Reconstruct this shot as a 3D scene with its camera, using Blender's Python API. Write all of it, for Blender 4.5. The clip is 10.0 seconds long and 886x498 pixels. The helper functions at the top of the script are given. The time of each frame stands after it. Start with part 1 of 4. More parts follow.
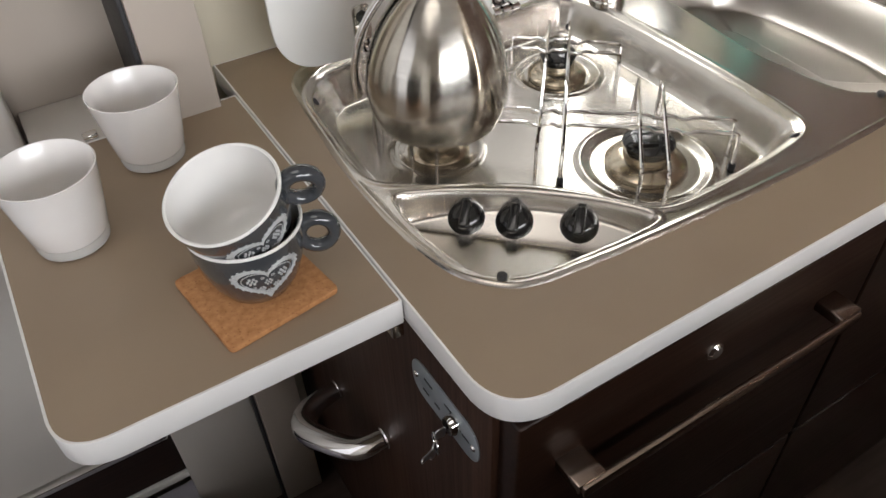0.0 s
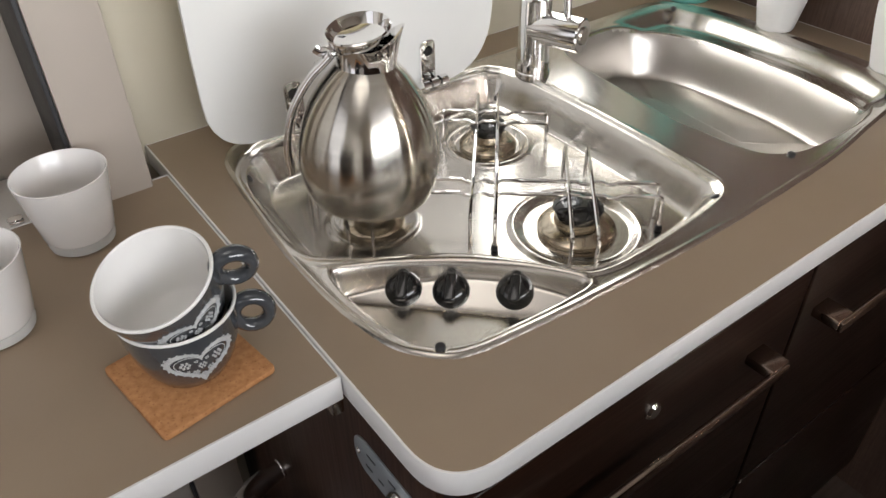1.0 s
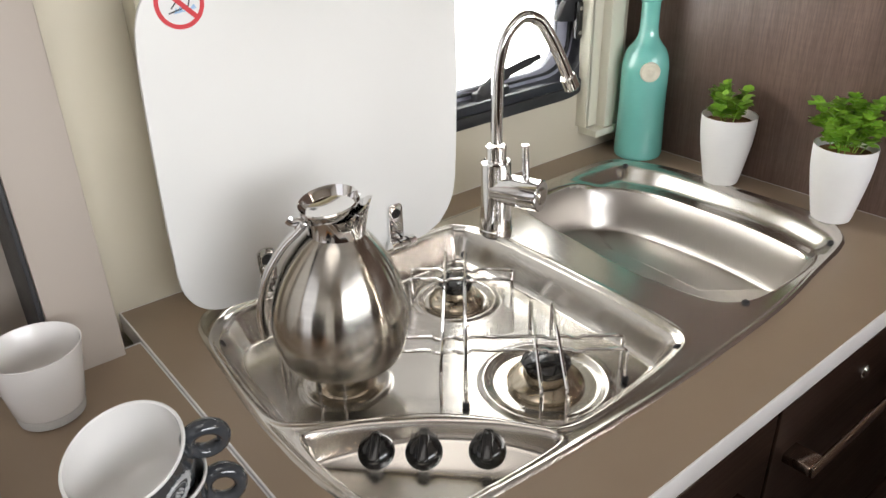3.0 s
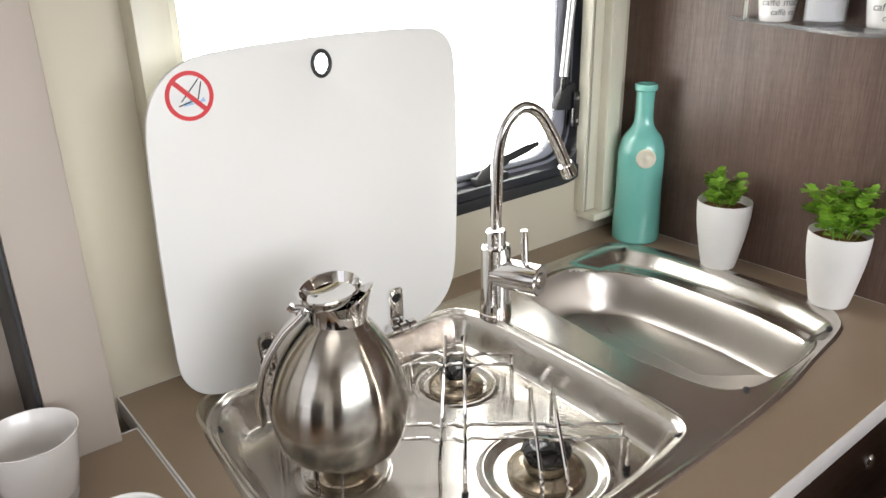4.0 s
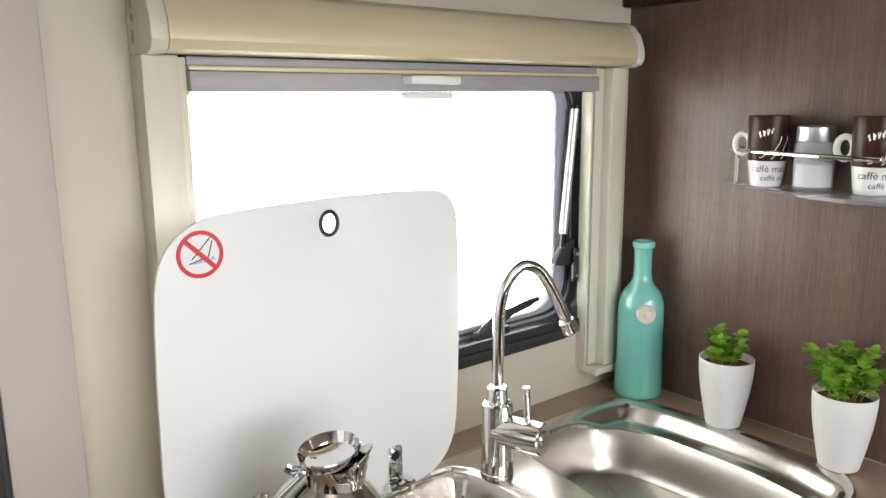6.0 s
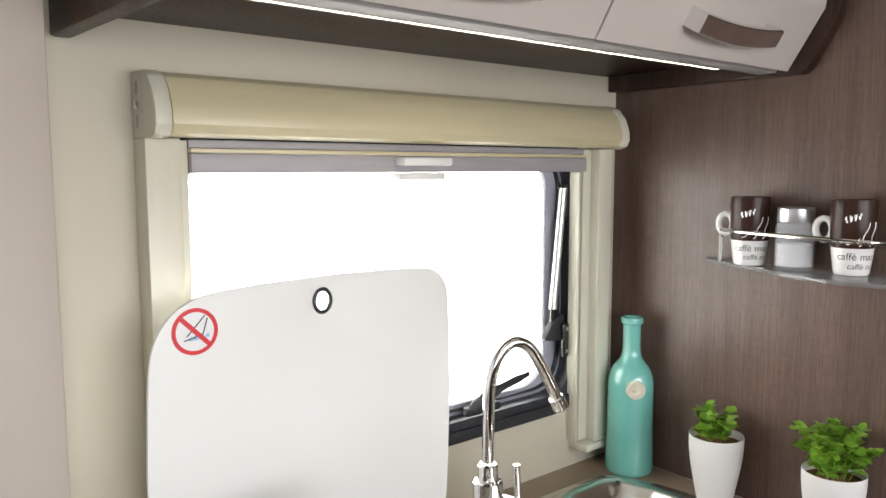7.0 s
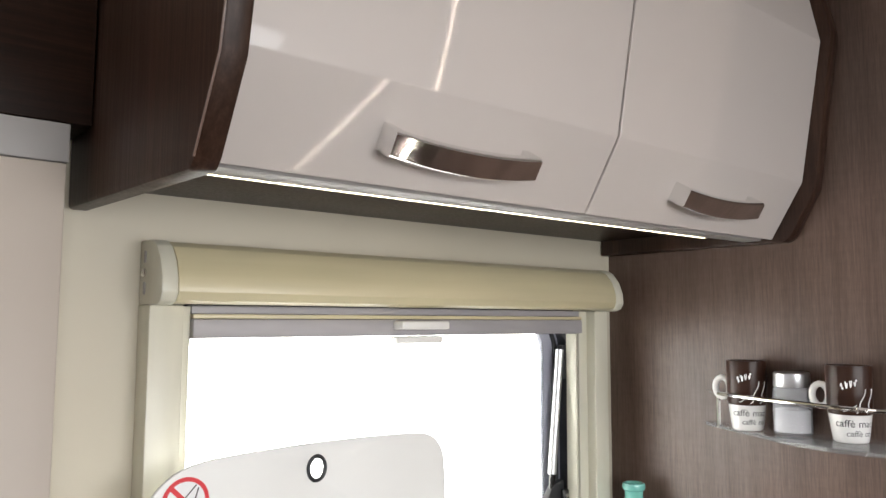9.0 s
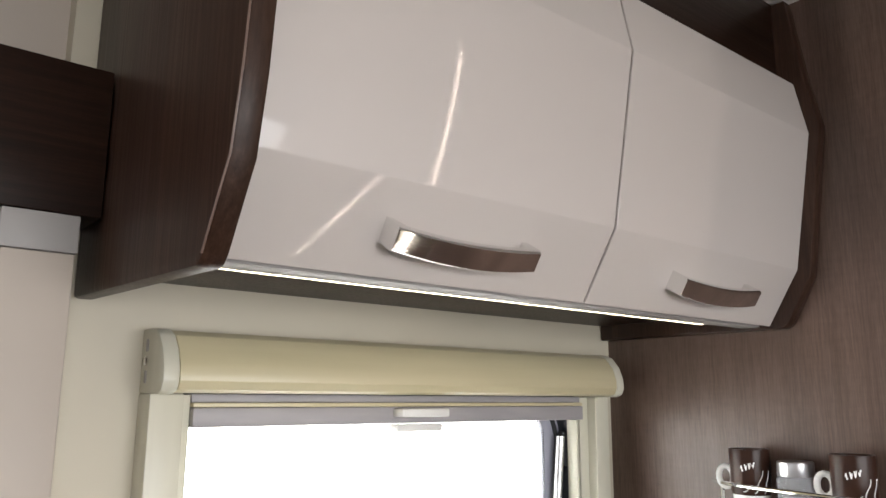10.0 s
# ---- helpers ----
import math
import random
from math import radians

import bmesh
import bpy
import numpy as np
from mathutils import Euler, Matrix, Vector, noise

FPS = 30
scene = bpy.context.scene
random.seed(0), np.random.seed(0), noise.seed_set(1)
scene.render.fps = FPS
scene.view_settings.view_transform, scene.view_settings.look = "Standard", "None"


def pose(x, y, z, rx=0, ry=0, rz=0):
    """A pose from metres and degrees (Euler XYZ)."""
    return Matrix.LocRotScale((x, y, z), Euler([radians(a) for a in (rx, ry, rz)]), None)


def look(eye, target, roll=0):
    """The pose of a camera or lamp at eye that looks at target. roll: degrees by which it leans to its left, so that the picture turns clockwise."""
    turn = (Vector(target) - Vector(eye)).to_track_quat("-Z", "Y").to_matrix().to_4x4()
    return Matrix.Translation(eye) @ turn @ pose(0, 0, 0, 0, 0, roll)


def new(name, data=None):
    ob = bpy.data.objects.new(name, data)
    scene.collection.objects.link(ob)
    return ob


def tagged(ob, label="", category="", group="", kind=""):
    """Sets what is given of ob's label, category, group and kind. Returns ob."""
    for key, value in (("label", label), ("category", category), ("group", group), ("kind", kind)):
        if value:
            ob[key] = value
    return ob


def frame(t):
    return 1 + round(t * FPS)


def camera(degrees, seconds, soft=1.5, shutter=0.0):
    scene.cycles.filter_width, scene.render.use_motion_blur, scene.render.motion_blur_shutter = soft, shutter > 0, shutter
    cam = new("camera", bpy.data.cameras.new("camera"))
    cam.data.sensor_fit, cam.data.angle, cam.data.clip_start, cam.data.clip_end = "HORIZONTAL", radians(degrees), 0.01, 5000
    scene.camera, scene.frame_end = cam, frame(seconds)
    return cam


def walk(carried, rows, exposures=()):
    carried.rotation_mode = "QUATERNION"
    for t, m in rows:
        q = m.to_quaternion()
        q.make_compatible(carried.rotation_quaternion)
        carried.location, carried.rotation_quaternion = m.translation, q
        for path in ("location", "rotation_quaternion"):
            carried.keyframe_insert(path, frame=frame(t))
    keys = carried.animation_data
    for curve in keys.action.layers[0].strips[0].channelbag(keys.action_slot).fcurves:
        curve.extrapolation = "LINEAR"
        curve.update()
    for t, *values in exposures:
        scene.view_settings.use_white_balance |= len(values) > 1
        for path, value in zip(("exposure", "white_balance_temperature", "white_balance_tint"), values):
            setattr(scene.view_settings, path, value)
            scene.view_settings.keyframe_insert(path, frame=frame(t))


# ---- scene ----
cam = camera(60.6, 10.0)
PATH = [
    (0, (-0.209, -0.433, 1.404), (0.529, 0.834, 0.043), -2.5),
    (0.5, (-0.204, -0.434, 1.409), (0.628, 0.835, 0.107), -1.7),
    (1, (-0.201, -0.437, 1.414), (0.72, 0.836, 0.176), -1.2),
    (1.5, (-0.199, -0.44, 1.42), (0.79, 0.846, 0.251), -1.3),
    (2, (-0.2, -0.442, 1.428), (0.841, 0.867, 0.332), -1.4),
    (2.5, (-0.202, -0.446, 1.436), (0.873, 0.903, 0.423), -1.6),
    (4, (-0.204, -0.451, 1.461), (0.956, 0.997, 0.715), -1.3),
    (4.5, (-0.206, -0.45, 1.466), (0.978, 1.024, 0.812), -1.1),
    (5, (-0.206, -0.449, 1.47), (0.996, 1.048, 0.908), -1.0),
    (5.5, (-0.205, -0.447, 1.476), (1.01, 1.069, 1.001), -0.8),
    (7, (-0.22, -0.469, 1.498), (1.045, 1.066, 1.29), -0.1),
    (7.5, (-0.224, -0.473, 1.507), (1.051, 1.064, 1.391), 0.0),
    (8, (-0.226, -0.477, 1.511), (1.051, 1.062, 1.49), 0.1),
    (8.5, (-0.228, -0.48, 1.515), (1.048, 1.058, 1.597), 0.1),
    (9, (-0.231, -0.486, 1.52), (1.038, 1.049, 1.705), 0.2),
    (9.5, (-0.234, -0.492, 1.526), (1.024, 1.036, 1.813), 0.2),
    (10, (-0.242, -0.497, 1.534), (1.009, 1.015, 1.919), 0.3),
]
walk(cam, [(t, look(eye, target, roll)) for t, eye, target, roll in PATH])

# ---- light ----
world = bpy.data.worlds.new("world")
scene.world = world
world.use_nodes = True
wn = world.node_tree.nodes
sky = wn.new("ShaderNodeTexSky")
sky.sky_type, sky.sun_disc, sky.sun_elevation, sky.sun_rotation = "NISHITA", False, radians(40), radians(20)
world.node_tree.links.new(sky.outputs[0], wn["Background"].inputs[0])
wn["Background"].inputs[1].default_value = 0.12
scene.view_settings.exposure = 0.0


def area(name, m, sx, sy, watts, colour=(1, 1, 1)):
    d = bpy.data.lights.new(name, "AREA")
    d.shape, d.size, d.size_y, d.energy, d.color = "RECTANGLE", sx, sy, watts, colour
    ob = new(name, d)
    ob.matrix_world = m
    return ob


area("window_daylight", look((0.54, 0.64, 1.29), (0.52, -0.6, 1.1)), 0.95, 0.62, 8, (1.0, 0.98, 0.95))
# added frontal fill from behind the camera; no such window is known
area("side_fill", look((0.075, -1.94, 1.54), (0.10, 0.5, 1.20)), 1.9, 0.9, 53, (0.985, 0.985, 1.0))
area("door_daylight", look((-1.45, 0.1, 1.1), (0, 0.1, 0.9)), 0.7, 1.7, 3.2, (0.88, 0.90, 1.0))

# ---- materials ----


def ramp(nt, fac, stops):
    r = nt.nodes.new("ShaderNodeValToRGB")
    while len(r.color_ramp.elements) < len(stops):
        r.color_ramp.elements.new(0.5)
    for e, (p, c) in zip(r.color_ramp.elements, stops):
        e.position, e.color = p, (*c, 1)
    nt.links.new(fac, r.inputs[0])
    return r.outputs[0]


def material(name, a, b=None, rough=0.5, metal=0.0, scale=8.0, stretch=(1, 1, 1), bump=0.0, bump_scale=None,
             spread=0.0, coat=0.0, spec=0.5, detail=6.0, spots=None, **extra):
    """Two-scale procedural surface: colour between a and b, roughness varied by spread, fine relief."""
    m = bpy.data.materials.new(name)
    m.use_nodes = True
    nt = m.node_tree
    bs = nt.nodes["Principled BSDF"]
    co = nt.nodes.new("ShaderNodeTexCoord")
    mp = nt.nodes.new("ShaderNodeMapping")
    mp.inputs["Scale"].default_value = stretch
    nt.links.new(co.outputs["Object"], mp.inputs[0])
    n1 = nt.nodes.new("ShaderNodeTexNoise")
    n1.inputs["Scale"].default_value, n1.inputs["Detail"].default_value = scale, detail
    nt.links.new(mp.outputs[0], n1.inputs[0])
    b = b or a
    col = ramp(nt, n1.outputs["Fac"], [(0.3, a), (0.7, b)])
    if spots:
        n3 = nt.nodes.new("ShaderNodeTexVoronoi")
        n3.inputs["Scale"].default_value = spots[0]
        nt.links.new(mp.outputs[0], n3.inputs[0])
        sp = ramp(nt, n3.outputs["Distance"], [(spots[1], spots[2]), (spots[1] + 0.15, (1, 1, 1))])
        mx = nt.nodes.new("ShaderNodeMixRGB")
        mx.blend_type, mx.inputs[0].default_value = "MULTIPLY", 1.0
        nt.links.new(col, mx.inputs[1])
        nt.links.new(sp, mx.inputs[2])
        col = mx.outputs[0]
    nt.links.new(col, bs.inputs["Base Color"])
    bs.inputs["Metallic"].default_value = metal
    bs.inputs["Specular IOR Level"].default_value = spec
    bs.inputs["Coat Weight"].default_value = coat
    bs.inputs["Coat Roughness"].default_value = 0.04
    for k, v in extra.items():
        bs.inputs[k.replace("_", " ")].default_value = v
    n2 = nt.nodes.new("ShaderNodeTexNoise")
    n2.inputs["Scale"].default_value, n2.inputs["Detail"].default_value = bump_scale or scale * 12, 4
    nt.links.new(mp.outputs[0], n2.inputs[0])
    mr = nt.nodes.new("ShaderNodeMapRange")
    mr.inputs["To Min"].default_value, mr.inputs["To Max"].default_value = max(0, rough - spread), min(1, rough + spread)
    nt.links.new(n2.outputs["Fac"], mr.inputs[0])
    nt.links.new(mr.outputs[0], bs.inputs["Roughness"])
    if bump:
        bp = nt.nodes.new("ShaderNodeBump")
        bp.inputs["Strength"].default_value, bp.inputs["Distance"].default_value = bump, 0.001
        nt.links.new(n2.outputs["Fac"], bp.inputs["Height"])
        nt.links.new(bp.outputs[0], bs.inputs["Normal"])
    return m


def wood(name, dark, mid, light, grain, rough, spec):
    """Wood-grain laminate: broad figure, fine streaks and short pores along the grain."""
    m = bpy.data.materials.new(name)
    m.use_nodes = True
    nt = m.node_tree
    L = nt.links.new
    bs = nt.nodes["Principled BSDF"]
    co = nt.nodes.new("ShaderNodeTexCoord")

    def layer(stretch, scale, detail=5.0, distort=0.0):
        mp = nt.nodes.new("ShaderNodeMapping")
        mp.inputs["Scale"].default_value = stretch
        L(co.outputs["Object"], mp.inputs[0])
        n = nt.nodes.new("ShaderNodeTexNoise")
        n.inputs["Scale"].default_value, n.inputs["Detail"].default_value, n.inputs["Distortion"].default_value = scale, detail, distort
        L(mp.outputs[0], n.inputs[0])
        return n.outputs["Fac"]

    g = lambda across, along: tuple(along if k == grain else across for k in range(3))
    fine, broad, pores, ripple = layer(g(90, 1.6), 2.2, 8, 0.3), layer(g(7, 0.8), 1.6, 3, 0.6), layer(g(330, 22), 1.4, 3), layer(g(22, 120), 1.0, 3)
    col = ramp(nt, fine, [(0.15, dark), (0.5, mid), (0.88, light)])
    for src, lo, hi in ((broad, (0.66, 0.64, 0.62), (1.12, 1.10, 1.08)), (pores, (0.78, 0.77, 0.76), (1.05, 1.05, 1.05)), (ripple, (0.95, 0.95, 0.95), (1.04, 1.04, 1.04))):
        mx = nt.nodes.new("ShaderNodeMixRGB")
        mx.blend_type, mx.inputs[0].default_value = "MULTIPLY", 1.0
        L(col, mx.inputs[1])
        L(ramp(nt, src, [(0.32, lo), (0.62, hi)]), mx.inputs[2])
        col = mx.outputs[0]
    L(col, bs.inputs["Base Color"])
    mr = nt.nodes.new("ShaderNodeMapRange")
    mr.inputs["To Min"].default_value, mr.inputs["To Max"].default_value = rough + 0.1, rough - 0.1
    L(fine, mr.inputs[0])
    L(mr.outputs[0], bs.inputs["Roughness"])
    bs.inputs["Specular IOR Level"].default_value = spec
    bp = nt.nodes.new("ShaderNodeBump")
    bp.inputs["Strength"].default_value, bp.inputs["Distance"].default_value = 0.25, 0.0006
    L(pores, bp.inputs["Height"])
    L(bp.outputs[0], bs.inputs["Normal"])
    return m


WOOD = wood("dark_wood", (0.020, 0.0090, 0.0056), (0.042, 0.0210, 0.0135), (0.068, 0.036, 0.0240), 2, 0.40, 0.22)
WOOD_WALL = wood("wall_wood", (0.098, 0.062, 0.048), (0.132, 0.086, 0.068), (0.166, 0.112, 0.091), 2, 0.36, 0.5)
# same dark wood with grain along x, shade put into a darker colour
WOOD_X_SHADED = wood("shaded_wood_long", (0.009, 0.0036, 0.0020), (0.017, 0.0076, 0.0046), (0.028, 0.0136, 0.0083), 0, 0.34, 0.26)
TOP = material("taupe_laminate", (0.270, 0.200, 0.138), (0.305, 0.230, 0.160), 0.42, scale=5, bump=0.12, bump_scale=900, spread=0.06, spots=(420, 0.05, (0.93, 0.92, 0.9)))
EDGE = material("white_edging", (0.74, 0.73, 0.72), (0.80, 0.79, 0.78), 0.35, scale=12, spread=0.05)
CREAM = material("cream_wall_board", (0.52, 0.475, 0.375), (0.57, 0.525, 0.42), 0.5, scale=2.5, bump=0.06, bump_scale=260, spread=0.08)
PALE = material("pale_grey_panel", (0.60, 0.57, 0.53), (0.66, 0.63, 0.59), 0.5, scale=2.5, bump=0.04, bump_scale=200, spread=0.08)
POST = material("pinkish_cream_board", (0.415, 0.365, 0.315), (0.46, 0.405, 0.35), 0.55, scale=2.5, bump=0.05, bump_scale=240, spread=0.08)
GREY = material("grey_panel", (0.29, 0.275, 0.265), (0.33, 0.315, 0.305), 0.5, scale=2.5, spread=0.08)
# ivory of the blind with the LED's warm light put into its yellow
IVORY_WARM_LIT = material("warm_lit_ivory_aluminium", (0.56, 0.495, 0.315), (0.63, 0.56, 0.365), 0.30, scale=3, stretch=(0.6, 12, 12), spread=0.05)
RAIL = material("off_white_rail", (0.60, 0.58, 0.475), (0.66, 0.64, 0.53), 0.34, scale=4, stretch=(8, 8, 1), spread=0.05)
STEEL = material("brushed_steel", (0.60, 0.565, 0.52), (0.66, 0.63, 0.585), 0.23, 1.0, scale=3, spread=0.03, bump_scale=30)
# rougher steel for the bowl, its shade put in as a darker colour
SINK_STEEL_SHADED = material("shaded_satin_sink_steel", (0.44, 0.41, 0.375), (0.49, 0.46, 0.425), 0.33, 1.0, scale=3, spread=0.03, bump_scale=30)
JUG_STEEL = material("jug_steel", (0.56, 0.535, 0.485), (0.64, 0.615, 0.56), 0.17, 1.0, scale=5, stretch=(1, 1, 40), bump_scale=20, spread=0.03, Anisotropic=0.92, Anisotropic_Rotation=0.25)
_nt = JUG_STEEL.node_tree
_tg = _nt.nodes.new("ShaderNodeTangent")
_tg.direction_type, _tg.axis = "RADIAL", "Z"
_nt.links.new(_tg.outputs[0], _nt.nodes["Principled BSDF"].inputs["Tangent"])
CHROME = material("chrome", (0.80, 0.79, 0.78), (0.84, 0.83, 0.82), 0.07, 1.0, scale=20, spread=0.03)
DARK_CHROME = material("drawer_handle_chrome", (0.38, 0.30, 0.25), (0.45, 0.36, 0.30), 0.20, 1.0, scale=20, spread=0.05)
BRASS = material("burner_brass", (0.62, 0.55, 0.44), (0.56, 0.48, 0.37), 0.22, 1.0, scale=30, spread=0.08)
BLACK = material("black_enamel", (0.008, 0.008, 0.008), (0.014, 0.014, 0.014), 0.16, scale=30, spread=0.05, coat=0.4)
RUBBER = material("black_rubber", (0.016, 0.016, 0.018), (0.028, 0.028, 0.030), 0.5, scale=20, spread=0.1)
FRAME_GREY = material("window_border_grey", (0.28, 0.285, 0.34), (0.33, 0.335, 0.39), 0.3, scale=14, spread=0.08)
FRAME_BLACK = material("window_frame_plastic", (0.020, 0.021, 0.026), (0.035, 0.037, 0.044), 0.38, scale=20, spread=0.08)
GLOSS = material("gloss_taupe_lacquer", (0.50, 0.455, 0.425), (0.53, 0.485, 0.455), 0.45, scale=1.5, spread=0.03, coat=0.45)
LID = material("white_glass_lid", (0.80, 0.80, 0.775), (0.83, 0.83, 0.805), 0.48, scale=2, spread=0.03)
RED = material("sign_red", (0.60, 0.02, 0.03), (0.66, 0.03, 0.04), 0.4)
INK = material("sign_black", (0.02, 0.02, 0.025), (0.03, 0.03, 0.035), 0.4)
BLUE = material("sign_blue", (0.30, 0.50, 0.75), (0.36, 0.56, 0.80), 0.4)
SIGN_WHITE = material("sign_white", (0.80, 0.80, 0.80), (0.83, 0.83, 0.83), 0.4)
CORK = material("cork", (0.36, 0.155, 0.055), (0.50, 0.245, 0.100), 0.75, scale=160, bump=0.5, bump_scale=420, spread=0.08, spots=(260, 0.10, (0.62, 0.55, 0.5)))
SLATE = material("slate_glaze", (0.040, 0.044, 0.050), (0.060, 0.065, 0.072), 0.15, scale=20, spread=0.04, coat=0.7)
CERAMIC = material("white_ceramic", (0.80, 0.79, 0.77), (0.83, 0.82, 0.80), 0.18, scale=14, spread=0.04, coat=0.5)
POT = material("matt_white_pot", (0.80, 0.79, 0.77), (0.84, 0.83, 0.81), 0.35, scale=14, spread=0.05)
LACE = material("lace_print", (0.42, 0.43, 0.43), (0.52, 0.53, 0.53), 0.3, scale=60)
OPAL = material("opal_glass", (0.82, 0.80, 0.78), (0.86, 0.84, 0.82), 0.22, scale=14, spread=0.04, coat=0.6, Subsurface_Weight=0.25, Subsurface_Radius=(0.01, 0.01, 0.01))
TEAL = material("turquoise_glaze", (0.155, 0.47, 0.41), (0.195, 0.53, 0.465), 0.20, scale=9, spread=0.06, coat=0.6, bump=0.1, bump_scale=40)
MEDAL = material("bisque_medallion", (0.62, 0.58, 0.46), (0.72, 0.68, 0.56), 0.6, scale=60, bump=0.4, bump_scale=300)
LEAF = material("boxwood_leaf", (0.13, 0.30, 0.020), (0.30, 0.52, 0.06), 0.38, scale=40, spread=0.1, Subsurface_Weight=0.1, Subsurface_Radius=(0.004, 0.006, 0.001))
SOIL = material("dry_moss", (0.16, 0.075, 0.035), (0.30, 0.15, 0.07), 0.9, scale=120, bump=0.8, bump_scale=300)
BROWN = material("brown_glaze", (0.030, 0.012, 0.007), (0.044, 0.019, 0.012), 0.30, scale=12, spec=0.2)
SALT = material("white_granules", (0.76, 0.75, 0.73), (0.84, 0.83, 0.81), 0.8, scale=300, bump=0.5, bump_scale=700)
ALU = material("brushed_aluminium", (0.52, 0.52, 0.53), (0.58, 0.58, 0.59), 0.35, 1.0, scale=6, stretch=(1, 10, 10), spread=0.06)
PLATE = material("lock_plate", (0.36, 0.40, 0.43), (0.42, 0.46, 0.49), 0.42, 0.6, scale=30, spread=0.08)
STONE_FLOOR = material("dark_vinyl_floor", (0.050, 0.034, 0.026), (0.085, 0.062, 0.050), 0.45, scale=6, stretch=(1, 8, 1), bump=0.1, spread=0.08)
LILAC = material("grey_step_tray", (0.30, 0.29, 0.33), (0.36, 0.35, 0.39), 0.5, scale=5, bump=0.2, bump_scale=400, spread=0.08)
BLIND = material("grey_blind_rail", (0.33, 0.315, 0.325), (0.38, 0.36, 0.37), 0.45, scale=10, stretch=(1, 6, 6))
WHITE_PLASTIC = material("white_plastic", (0.78, 0.77, 0.74), (0.82, 0.81, 0.78), 0.4, scale=10)


def clear(name, colour, rough=0.02, ior=1.45):
    m = bpy.data.materials.new(name)
    m.use_nodes = True
    bs = m.node_tree.nodes["Principled BSDF"]
    bs.inputs["Base Color"].default_value = (*colour, 1)
    bs.inputs["Transmission Weight"].default_value, bs.inputs["Roughness"].default_value, bs.inputs["IOR"].default_value = 1.0, rough, ior
    return m


def glow(name, colour, strength):
    m = bpy.data.materials.new(name)
    m.use_nodes = True
    bs = m.node_tree.nodes["Principled BSDF"]
    bs.inputs["Base Color"].default_value = (*colour, 1)
    bs.inputs["Emission Color"].default_value, bs.inputs["Emission Strength"].default_value = (*colour, 1), strength
    return m


EDGE_GLINT = material("edge_highlight_brown", (0.13, 0.085, 0.065), (0.17, 0.115, 0.09), 0.35, scale=20)
GLASS = clear("clear_glass", (0.97, 0.99, 0.98))
JAR_GLASS = clear("jar_glass", (0.88, 0.89, 0.92), 0.10, 1.12)
JAR_GLASS.node_tree.nodes["Principled BSDF"].inputs["Transmission Weight"].default_value = 0.80
FOOT_GLASS = clear("frosted_foot_glass", (0.86, 0.85, 0.82), 0.12)
FOOT_GLASS.node_tree.nodes["Principled BSDF"].inputs["Transmission Weight"].default_value = 0.45
ACRYLIC = clear("clear_acrylic", (0.88, 0.88, 0.90), 0.05, 1.35)
ACRYLIC.node_tree.nodes["Principled BSDF"].inputs["Transmission Weight"].default_value = 0.88
LED = glow("led_strip", (1.0, 0.86, 0.60), 8.0)
CEILING_LED = glow("column_led", (1.0, 0.86, 0.74), 45.0)
CEILING_FILL = glow("ceiling_fill_glow", (1.0, 0.95, 0.90), 1.5)
DAY = glow("bright_overcast", (1.0, 1.0, 1.0), 2.6)

# ---- mesh helpers ----


def thing(name, label, category, group="", at=None):
    ob = new(name)
    ob.empty_display_size = 0.02
    if at is not None:
        ob.matrix_world = at
    return tagged(ob, label, category, group)


def link(name, bm, mat, smooth=True, angle=35):
    bmesh.ops.recalc_face_normals(bm, faces=bm.faces)
    me = bpy.data.meshes.new(name)
    for f in bm.faces:
        f.smooth = smooth
    if smooth:
        lim = math.cos(radians(angle))
        for e in bm.edges:
            if len(e.link_faces) == 2 and e.link_faces[0].normal.dot(e.link_faces[1].normal) < lim:
                e.smooth = False
    bm.to_mesh(me)
    bm.free()
    for m in mat if isinstance(mat, (list, tuple)) else [mat]:
        me.materials.append(m)
    return new(name, me)


def part(name, bm, mat, parent, label="", smooth=True, angle=35):
    ob = link(name, bm, mat, smooth, angle)
    ob.parent = parent
    return tagged(ob, label)


def setting(name, bm, mat, label, category):
    return tagged(link(name, bm, mat), label, category, kind="structure")


def box(x0, x1, y0, y1, z0, z1, bevel=0.0, seg=2, bm=None):
    own = bmesh.new()
    bmesh.ops.create_cube(own, size=1, matrix=Matrix.Translation(((x0 + x1) / 2, (y0 + y1) / 2, (z0 + z1) / 2)) @ Matrix.Diagonal((x1 - x0, y1 - y0, z1 - z0, 1)))
    if bevel:
        bmesh.ops.bevel(own, geom=own.edges[:], offset=bevel, segments=seg, affect="EDGES", profile=0.5)
    return merge(bm, own)


def merge(bm, own):
    if bm is None:
        return own
    me = bpy.data.meshes.new("tmp")
    own.to_mesh(me)
    own.free()
    bm.from_mesh(me)
    bpy.data.meshes.remove(me)
    return bm


def lathe(profile, seg=48, m=None, bm=None):
    """A turned solid from (radius, height) pairs; a zero radius closes it."""
    own = bmesh.new()
    rings = []
    for r, z in profile:
        if r <= 1e-6:
            rings.append([own.verts.new((0, 0, z))])
        else:
            rings.append([own.verts.new((r * math.cos(2 * math.pi * i / seg), r * math.sin(2 * math.pi * i / seg), z)) for i in range(seg)])
    for a, b in zip(rings, rings[1:]):
        for i in range(seg):
            j = (i + 1) % seg
            loop = [a[i % len(a)], a[j % len(a)], b[j % len(b)], b[i % len(b)]]
            loop = list(dict.fromkeys(loop))
            if len(loop) > 2:
                own.faces.new(loop)
    if m is not None:
        own.transform(m)
    return merge(bm, own)


